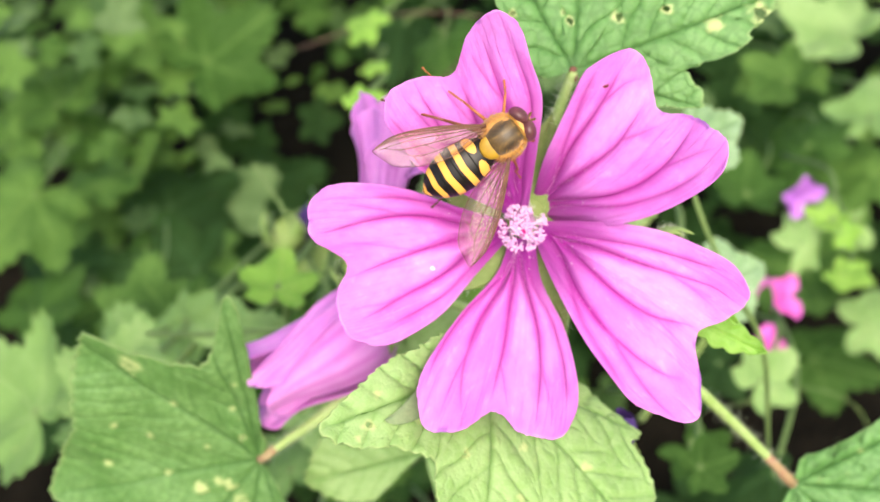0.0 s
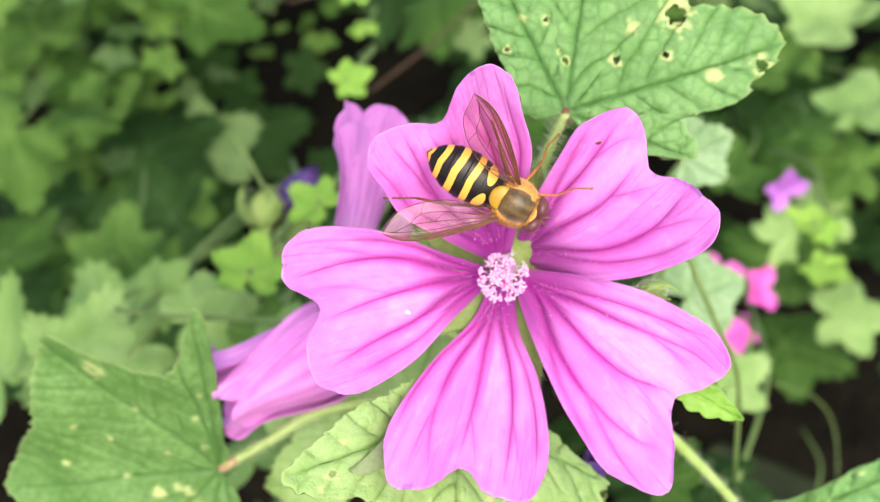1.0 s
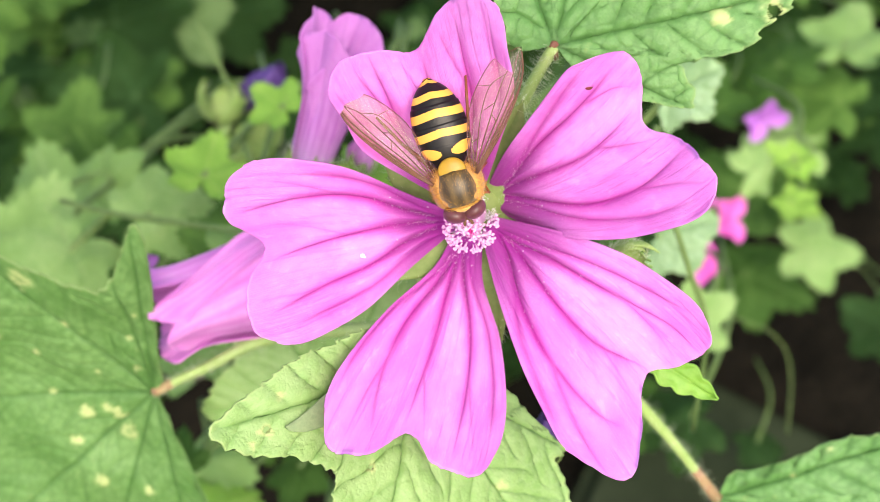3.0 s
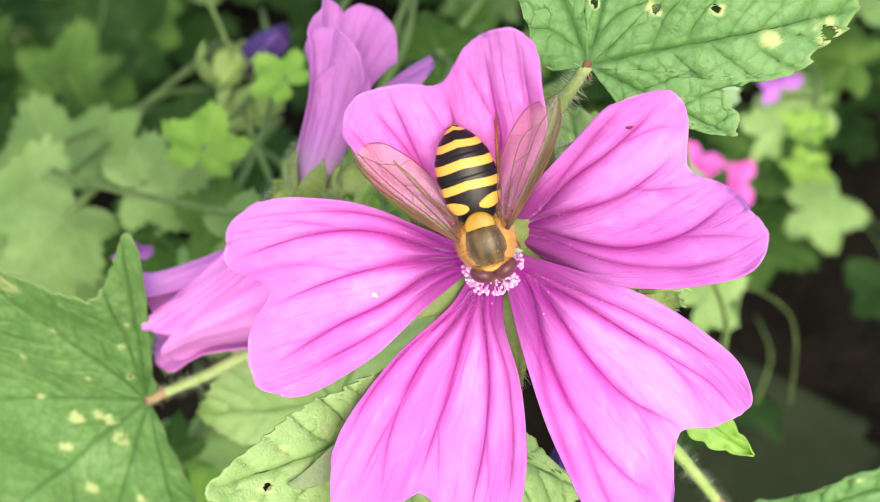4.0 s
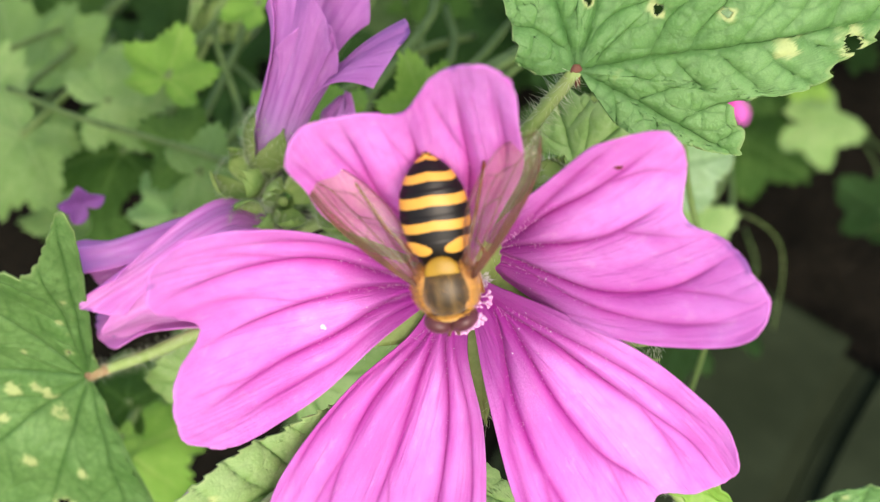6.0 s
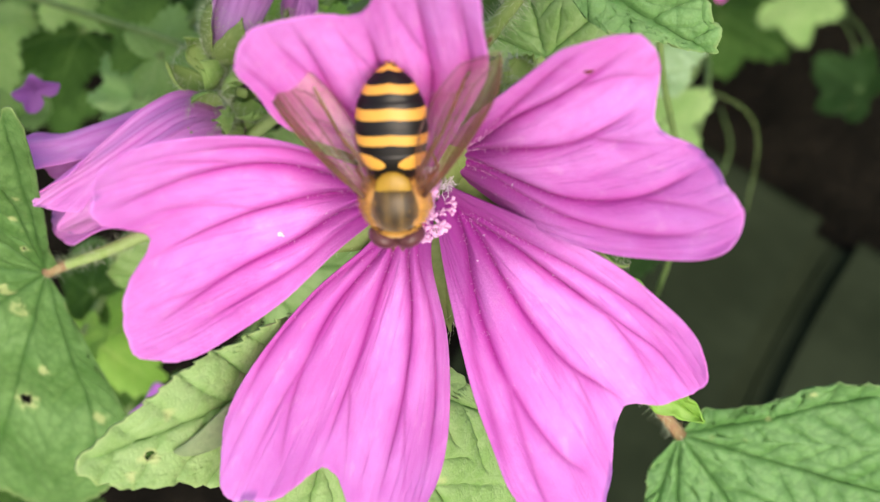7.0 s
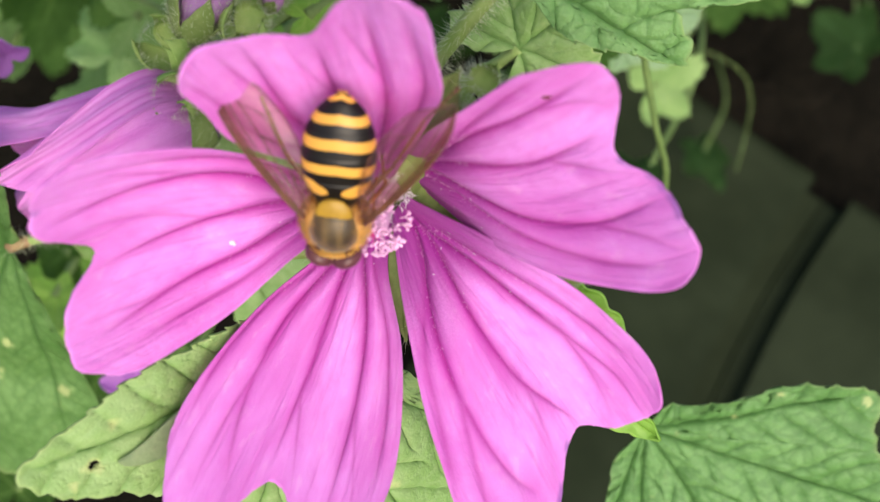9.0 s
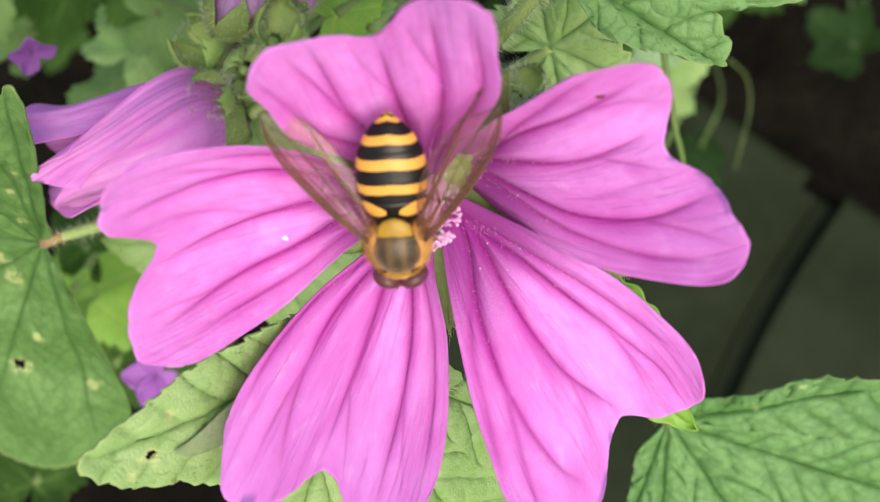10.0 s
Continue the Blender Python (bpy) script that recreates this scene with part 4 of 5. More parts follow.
def calyx(parent, length, radius, rng, hairy=True):
    """Five sepals round a flower's base, along +z, in millimetres."""
    for i in range(5):
        az = i * 1.2566 + 0.3

        def sepal(a, t):
            s = a * 2 - 1
            w = (1 - t ** 1.8) * 0.70 * (1 + 0.05 * math.sin(t * 19 + i))
            r = radius * (0.35 + 0.75 * math.sin(math.pi * min(1, t * 0.62 + 0.08)))
            an = az + s * w
            return Vector((r * math.cos(an), r * math.sin(an), length * t - 0.1 * s * s)) * MM

        part("sepal", sheet(sepal, 14, 24), SEPAL, parent, "hairy green sepal", solid=0.00015)
    if hairy:
        g = Geo()
        for _ in range(700):
            az, t = rng.uniform(0, 6.28), rng.random()
            r = radius * (0.35 + 0.75 * math.sin(math.pi * min(1, t * 0.62 + 0.08)))
            d = Vector((math.cos(az), math.sin(az), rng.uniform(-0.3, 0.8)))
            g.spike(Vector((r * math.cos(az), r * math.sin(az), length * t)) * MM, d.normalized() * rng.uniform(0.4, 0.95) * MM, 0.018 * MM)
        tagged(part("calyx_hairs", g.mesh(), HAIR, parent), kind="stuff")


def furled_flower(base, mouth, petals, profile, label, seed, stalk, cup, material):
    """A half-closed flower; petals: edges' angles at the base and at the mouth (0 faces the front), length, width, roundness and outward curl; profile: radii along it."""
    rng = random.Random(seed)
    z = (Vector(mouth) - Vector(base)).normalized()
    x = (Vector((0, 0, 1)) - z * z.z).normalized()
    m = Matrix((x, z.cross(x), z)).transposed().to_4x4()
    m.translation = Vector(base) * MM
    m = FLOWER @ m
    ob = thing("furled_flower", m, label, "flower", "furled mallow flowers")
    for i, (b0, b1, m0, m1, ln, wide, blunt, curl) in enumerate(petals):

        def petal(a, t):
            s = a * 2 - 1
            u = t ** 0.9
            an = radians((b0 + (m0 - b0) * u) * (1 - a) + (b1 + (m1 - b1) * u) * a)
            r = spline(profile, t) * wide + 0.35 * s * (1 - t) + curl * max(0.0, t - 0.55) ** 2 * 6 + 0.45 * abs(s) ** 3 * t
            r += (0.30 * math.sin(s * 6 + i * 2) + 0.25 * noise.noise(Vector((s * 3, t * 2, i * 3.1)))) * t
            h = ln * t * (1 - blunt * abs(s) ** 2.4 * t ** 2) + 0.35 * noise.noise(Vector((s * 4, i * 5, seed))) * t ** 3
            return Vector((r * math.cos(an), r * math.sin(an), h)) * MM

        ns, nt = 60, 60
        me = sheet(petal, ns, nt)
        line, band = [], []
        for j in range(nt + 1):
            for k in range(ns + 1):
                s, t = k / ns * 2 - 1, j / nt
                cell = abs((s * 3.2 + 0.15 * noise.noise(Vector((s * 2, t * 3, i))) + 0.5) % 1.0 - 0.5)
                line.append(0.5 * math.exp(-(cell / 0.08) ** 2) * max(0.0, 1 - t * 0.9))
                band.append(0.7 * math.exp(-(cell / 0.26) ** 2) * max(0.0, 1 - t * 0.95))
        set_attribute(me, "line", line), set_attribute(me, "band", band)
        part("petal", me, material, ob, solid=0.00012)
    calyx(ob, *cup, rng)
    inv = m.inverted() @ FLOWER
    pts = [inv @ (p * MM) for p in curve_points([Vector(base)] + [Vector(p) for p in stalk], 20)]
    part("flower_stalk", Geo().tube(pts, 0.7 * MM, 8).mesh(), STEM, ob, "pale green stalk")


def green_bud(at, axis, size, seed):
    rng = random.Random(seed)
    m = FLOWER @ Matrix.Translation(Vector(at) * MM) @ Vector(axis).normalized().to_track_quat("Z", "Y").to_matrix().to_4x4()
    ob = thing("mallow_bud", m, "hairy pale green mallow bud", "bud", "mallow buds")
    for i in range(6):
        az, ln, out = i * 2.2, size * rng.uniform(0.7, 1.2), rng.uniform(0.15, 0.5)

        def scale(a, t):
            sd = a * 2 - 1
            an = az + sd * (0.75 - 0.15 * t) * (1 - t ** 2.6)
            r = size * (0.10 + 0.42 * math.sin(math.pi * (0.06 + 0.78 * t)) + 0.16 * out * t * t) + 0.02 * size * (i % 3)
            return Vector((r * math.cos(an), r * math.sin(an), ln * t * (1 + 0.04 * math.cos(sd * 3)))) * MM

        part("bract", sheet(scale, 14, 18), BUD_GREEN, ob, solid=0.00012)
    g = Geo()
    for _ in range(800):
        az, t = rng.uniform(0, 6.28), rng.random()
        d = Vector((math.cos(az), math.sin(az), rng.uniform(-0.3, 0.8))).normalized()
        r = size * (0.10 + 0.42 * math.sin(math.pi * (0.06 + 0.78 * t)))
        g.spike(Vector((r * math.cos(az), r * math.sin(az), size * 0.95 * t)) * MM, d * rng.uniform(0.3, 0.9) * MM, 0.016 * MM)
    tagged(part("bud_hairs", g.mesh(), HAIR, ob), kind="stuff")
    stem = Geo().tube([Vector((0, 0, 0)), Vector((0.5, 0, -size * 0.8)) * MM, Vector((2, -2, -size * 2.4)) * MM], 0.5 * MM, 8)
    part("bud_stalk", stem.mesh(), STEM, ob)


def withered_bud(at, axis, size):
    m = FLOWER @ Matrix.Translation(Vector(at) * MM) @ Vector(axis).normalized().to_track_quat("Z", "Y").to_matrix().to_4x4()
    ob = thing("withered_flower", m, "rolled dark violet withered flower on a green calyx", "flower")

    def roll(a, t):
        an = a * 2 * math.pi
        r = size * (0.13 + 0.10 * math.sin(math.pi * (t * 0.8 + 0.1))) * (1 + 0.22 * math.sin(an * 3 + t * 5))
        return Vector((r * math.cos(an) + 0.18 * size * t * t, r * math.sin(an), size * t)) * MM

    part("rolled_petals", sheet(roll, 24, 24), WITHERED, ob, "dark violet rolled petals")
    calyx(ob, size * 0.4, size * 0.3, random.Random(3), False)


def distant_bloom(at, size, spin, material, label):
    m = FLOWER @ Matrix.Translation(Vector(at) * MM) @ pose(0, 0, 0, 20, 30 * math.sin(spin), math.degrees(spin))
    ob = thing("distant_flower", m, label, "flower", "distant flowers")
    for i in range(4):
        az = i * 1.3

        def petal(a, t):
            s = a * 2 - 1
            w = size * 0.42 * math.sin(math.pi * (t * 0.75 + 0.1))
            r = size * t * (1 - 0.15 * s * s)
            return Vector((r * math.cos(az) - s * w * math.sin(az), r * math.sin(az) + s * w * math.cos(az), size * (0.3 * t + 0.15 * s * s))) * MM

        part("petal", sheet(petal, 10, 12), material, ob, solid=0.0002)


# ---- plants behind ----
WILD = [leaf_mesh(((-125, 14, 55, 1.3), (-62, 18.0, 53, 1.3), (0, 22.0, 51, 1.3), (62, 18.0, 53, 1.3), (125, 14, 55, 1.3)), 40 + i, nr=14, na=130, wave=1.0, cup=c, relief=0.8) for i, c in enumerate((-0.25, 0.1, -0.5, 0.3))]
wild_rng = random.Random(77)


def wild_leaf(u, v, w, size, turn, material):
    """A leaf of the plants behind on its stalk; size: its reach in millimetres."""
    at = fl(u, v, w)
    up = Vector((wild_rng.uniform(-0.6, 0.6), wild_rng.uniform(-1.0, -0.1), 1)).normalized()
    m = frame_matrix((math.cos(math.radians(turn)), math.sin(math.radians(turn)), 0), up, at)
    leaf = thing("wild_leaf", m, WILD_WORDS[material.name], "leaf", "leaves of the plants behind")
    me = WILD[wild_rng.randrange(4)].copy()
    me.materials.append(material)
    k = size / 17.0
    part("blade", me, material, leaf, at=Matrix.Scale(k, 4))
    inv = m.inverted()
    foot = Vector((at.x + wild_rng.uniform(-0.02, 0.02), at.y + wild_rng.uniform(0.04, 0.09), max(0.0, at.z - wild_rng.uniform(0.02, 0.05))))
    pts = [inv @ p for p in curve_points([at, at.lerp(foot, 0.4) + Vector((0.006, 0.004, 0.004)), foot], 8)]
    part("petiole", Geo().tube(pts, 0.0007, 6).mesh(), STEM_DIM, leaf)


WILD_WORDS = {"pale leaf": "bright pale green lobed leaf close behind", "shade-darkened leaf": "lobed leaf behind, its green darkened for shade",
              "wild leaf": "mid-green lobed leaf among the plants behind", "pale wild leaf": "pale green lobed leaf behind the flower", "young leaf": "yellow-green young leaf behind the flower"}


def plants_behind():
    wild_leaf(-251, 3, -566, 34, 120, WILD_GREEN)
    wild_leaf(-220, -20, -576, 38, 155, WILD_GREEN)
    wild_leaf(-171, 19, -591, 40, 52, WILD_GREEN)
    wild_leaf(-214, -32, -423, 32, 245, WILD_GREEN)
    wild_leaf(-213, -37, -501, 22, 79, WILD_GREEN)
    wild_leaf(-200, -60, -579, 40, 46, LEAF_SHADED)
    wild_leaf(-166, -64, -662, 40, 34, LEAF_SHADED)
    wild_leaf(-210, 38, -580, 26, 10, WILD_GREEN)
    wild_leaf(-55, 26, -391, 11, 148, LEAF_LIME)
    wild_leaf(-37, 4, -184, 6, 30, LEAF_LIME)
    wild_leaf(-55, 9, -391, 7, 113, LEAF_LIME)
    wild_leaf(-54, 28, -537, 27, 266, LEAF_SHADED)
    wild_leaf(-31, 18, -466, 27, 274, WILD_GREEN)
    wild_leaf(-170, -85, -508, 34, 184, LEAF_SHADED)
    wild_leaf(-230, -76, -490, 33, 141, LEAF_SHADED)
    wild_leaf(-154, -76, -361, 22, 88, WILD_GREEN)
    wild_leaf(-219, -83, -414, 26, 54, WILD_GREEN)
    wild_leaf(-114, -56, -154, 22, 134, WILD_PALE)
    wild_leaf(-50, -62, -118, 10, 109, WILD_PALE)
    wild_leaf(-47, -81, -166, 12, 13, WILD_GREEN)
    wild_leaf(-81, -41, -169, 10, 328, WILD_PALE)
    wild_leaf(119, -16, -453, 19, 133, WILD_GREEN)
    wild_leaf(161, 1, -519, 29, 139, WILD_PALE)
    wild_leaf(122, -39, -451, 24, 99, WILD_GREEN)
    wild_leaf(86, -54, -381, 18, 84, WILD_GREEN)
    wild_leaf(156, -72, -514, 31, 158, WILD_GREEN)
    wild_leaf(122, -98, -442, 27, 148, WILD_GREEN)
    wild_leaf(119, -86, -369, 11, 321, LEAF_LIME)
    wild_leaf(140, -79, -441, 19, 190, WILD_PALE)
    wild_leaf(50, -67, -170, 10, 44, WILD_PALE)
    wild_leaf(28, -65, -121, 8, 310, WILD_GREEN)
    wild_leaf(70, -118, -371, 21, 172, LEAF_SHADED)
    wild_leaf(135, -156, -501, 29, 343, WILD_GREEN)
    wild_leaf(51, -87, -163, 12, 198, LEAF_SHADED)
    wild_leaf(-104, -74, -200, 23, 259, WILD_PALE)
    wild_leaf(-98, -53, -220, 16, 127, WILD_GREEN)
    wild_leaf(-45, -23, -103, 8, 91, LEAF_LIME)
    wild_leaf(-219, -101, -517, 43, 126, WILD_GREEN)
    wild_leaf(-202, -115, -597, 40, 242, LEAF_SHADED)
    wild_leaf(-33, -12, -109, 6, 143, LEAF_LIME)
    wild_leaf(-11, -16, -161, 12, 45, WILD_GREEN)
    wild_leaf(111, -89, -396, 25, 280, WILD_GREEN)
    wild_leaf(82, -41, -227, 7, 153, LEAF_LIME)
    wild_leaf(150, -128, -455, 22, 3, WILD_PALE)
    wild_leaf(200, -180, -483, 17, 149, LEAF_SHADED)
    wild_leaf(-47, -74, -103, 11, 293, WILD_PALE)
    wild_leaf(-41, -83, -135, 10, 159, WILD_GREEN)
    wild_leaf(-36, -103, -159, 9, 260, WILD_GREEN)
    wild_leaf(-64, -86, -197, 11, 99, WILD_PALE)
    wild_leaf(-66, -137, -165, 9, 211, LEAF_LIME)
    wild_leaf(-155, -206, -435, 22, 216, WILD_GREEN)
    wild_leaf(135, -216, -435, 16, 306, LEAF_SHADED)
    wild_leaf(188, -160, -442, 19, 147, LEAF_SHADED)
    wild_leaf(14, -24, -88, 5, 220, WILD_PALE)
    wild_leaf(25, -28, -96, 5, 231, WILD_GREEN)
    wild_leaf(-43, -148, -161, 11, 82, WILD_GREEN)
    wild_leaf(-30, -62, -159, 8, 119, WILD_GREEN)
    wild_leaf(-12, -41, -114, 5, 156, LEAF_LIME)
    wild_leaf(-62, -38, -130, 11, 30, WILD_PALE)
    wild_leaf(-43, -37, -110, 9, 160, WILD_GREEN)
    wild_leaf(-75, -44, -125, 13, 250, WILD_PALE)
    wild_leaf(-27, -26, -100, 6, 90, LEAF_LIME)
    wild_leaf(-62, -51, -140, 14, 200, WILD_GREEN)
    wild_leaf(-37, -42, -110, 8, 320, WILD_PALE)
    wild_leaf(-72, -66, -140, 12, 70, WILD_PALE)
    wild_leaf(-31, -38, -120, 7, 140, LEAF_LIME)
    wild_leaf(26, -59, -95, 6, 20, WILD_GREEN)
    wild_leaf(-25, -19, -75, 5, 60, LEAF_PALE)
    wild_leaf(-14, -11, -62, 5, 200, LEAF_LIME)
    wild_leaf(-6, -11, -70, 6, 110, LEAF_LIME)
    wild_leaf(1, -15, -85, 6, 300, WILD_PALE)
    wild_leaf(-37, -32, -90, 8, 20, WILD_PALE)
    wild_leaf(-47, -81, -90, 13, 40, LEAF_LIME)
    wild_leaf(-43, -99, -95, 12, 200, WILD_GREEN)
    wild_leaf(-103, -59, -200, 20, 120, WILD_PALE)
    wild_leaf(-87, -48, -130, 15, 80, WILD_PALE)
    wild_leaf(145, -33, -420, 22, 75, WILD_PALE)
    wild_leaf(115, -39, -400, 22, 100, WILD_GREEN)
    wild_leaf(95, -66, -330, 13, 40, WILD_PALE)
    wild_leaf(110, -63, -330, 7, 10, LEAF_LIME)
    wild_leaf(149, -57, -430, 19, 160, WILD_GREEN)
    wild_leaf(-10, -8, -46, 4, 30, LEAF_LIME)
    wild_leaf(-14, -9, -44, 3, 200, LEAF_LIME)
    wild_leaf(-7, -10, -48, 4, 120, LEAF_PALE)
    wild_leaf(-45, -48, -110, 9, 70, LEAF_PALE)
    wild_leaf(-12, -22, -75, 5, 30, LEAF_LIME)
    wild_leaf(-16, -21, -65, 4, 200, LEAF_LIME)
    wild_leaf(-9, -22, -80, 5, 120, LEAF_PALE)
    wild_leaf(-44, -69, -75, 5, 300, LEAF_LIME)
    wild_leaf(-29, -92, -85, 7, 20, WILD_GREEN)
    wild_leaf(-44, -65, -80, 7, 160, WILD_GREEN)
    wild_leaf(-49, -103, -70, 10, 90, WILD_GREEN)


def undergrowth():
    """The far tangle of leaves, as one mass."""
    rng = random.Random(9)
    # the first mass carries the shade of the gaps in its leaf colour
    for material, count, name in ((LEAF_SHADED, 1300, "dark undergrowth"), (WILD_GREEN, 800, "green undergrowth"), (WILD_DULL, 420, "grey-green undergrowth")):
        v, f, n = [], [], 0
        src = leaf_mesh(((-125, 14, 55, 1.3), (-62, 18, 53, 1.3), (0, 22, 51, 1.3), (62, 18, 53, 1.3), (125, 14, 55, 1.3)), 70, nr=4, na=72, wave=1.6, relief=0.4)
        co = np.array([p.co[:] for p in src.vertices])
        fa = [tuple(p.vertices) for p in src.polygons]
        made = 0
        while made < count:
            x, y = rng.uniform(-0.95, 0.75), rng.uniform(0.36, 1.75)
            if ((x + 0.1) / 0.95) ** 2 + ((y - 1.02) / 0.78) ** 2 > 1 + 0.25 * noise.noise(Vector((x * 4, y * 4, 1))) or x > 0.03 and y < 0.47 + 0.1 * x or rng.random() < 0.25 * (noise.noise(Vector((x * 5, y * 5, 7))) + 0.6):
                continue
            raised = material is not LEAF_SHADED and made > 90
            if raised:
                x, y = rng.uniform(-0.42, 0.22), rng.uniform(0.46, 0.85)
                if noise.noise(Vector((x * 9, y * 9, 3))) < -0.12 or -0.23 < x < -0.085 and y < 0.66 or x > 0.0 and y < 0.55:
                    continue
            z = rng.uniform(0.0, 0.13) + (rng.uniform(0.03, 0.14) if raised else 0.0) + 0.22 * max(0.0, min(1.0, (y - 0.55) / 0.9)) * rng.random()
            up = Vector((rng.uniform(-0.8, 0.8), rng.uniform(-1.1, 0.3), 1))
            an = rng.uniform(0, 6.28)
            m = np.array(frame_matrix((math.cos(an), math.sin(an), 0), up, (x, y, z)))
            k = rng.uniform(0.35, 1.0) if raised else rng.uniform(0.9, 2.0)
            v.append(co * k @ m[:3, :3].T + m[:3, 3])
            f += [tuple(i + n for i in q) for q in fa]
            n += len(co)
            made += 1
        me = bpy.data.meshes.new("undergrowth")
        me.from_pydata(np.concatenate(v).tolist(), [], f)
        set_attribute(me, "vein", np.zeros(n))
        set_attribute(me, "spot", np.zeros(n))
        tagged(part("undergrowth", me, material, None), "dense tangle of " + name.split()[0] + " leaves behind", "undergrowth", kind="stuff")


def green_stems():
    for pts, r in ((((-72, -31, -112), (-58.5, -29.4, -100), (-44, -27.5, -90), (-30, -26, -80), (-14, -28, -70)), 0.5), (((-46, -24, -150), (-42, -21, -122), (-35.5, -28, -110), (-29, -29, -90)), 0.55),
                   (((-59, -5, -161), (-55, -12, -160), (-51, -20, -158)), 0.4), (((22, -2, -58), (25, -12.4, -60), (28.8, -21.7, -62), (32.8, -31.5, -66), (34, -50, -74)), 0.38),
                   (((52, -100, -255), (65, -99.6, -262), (79, -99.3, -270), (95, -106, -275), (102.6, -118, -278), (104, -140, -276)), 0.20)):
        p = [fl(*q) for q in curve_points(pts, 20)]
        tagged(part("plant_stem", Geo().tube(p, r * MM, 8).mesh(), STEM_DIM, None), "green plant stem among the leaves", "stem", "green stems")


def twigs():
    for i, (a, b, c) in enumerate((((-90, 20, -420), (-40, 30, -420), (10, 20, -430)), ((-60, -20, -440), (-20, 10, -430), (30, 60, -450)), ((150, 90, -330), (170, 50, -330), (200, -20, -340)))):
        pts = [fl(*p) for p in curve_points([a, b, c], 14)]
        t = part("dry_twig", Geo().tube(pts, 0.0005, 7).mesh(), TWIG, None)
        tagged(t, "thin dry brown twig among the leaves", "twig", "dry twigs")


# ---- the hoverfly ----


def body_width(f):
    return spline((1.15, 1.75, 2.0, 2.03, 1.82, 1.28, 0.18), f)


def band_at(f, x):
    """Where the abdomen is yellow: f from its front to its end, x across from -1 to 1."""
    f = f - 0.026 * (1 - min(1.0, abs(x) * 1.3)) * (1 if f > 0.28 else 0)

    def in_band(a, b, soft=0.012):
        return max(0.0, min(1.0, (f - a) / soft + 0.5)) * max(0.0, min(1.0, (b - f) / soft + 0.5))

    spots = ((f - 0.150 - 0.03 * abs(x)) / (0.045 + 0.035 * min(1.0, abs(x)))) ** 2 + ((abs(x) - 0.64) / 0.44) ** 2
    y = max(0.0, min(1.0, (1.0 - spots) * 4 + 0.5))
    return max(y, in_band(0.315, 0.405), in_band(0.535, 0.630), in_band(0.750, 0.825), in_band(0.925, 0.965), in_band(0.985, 1.1))


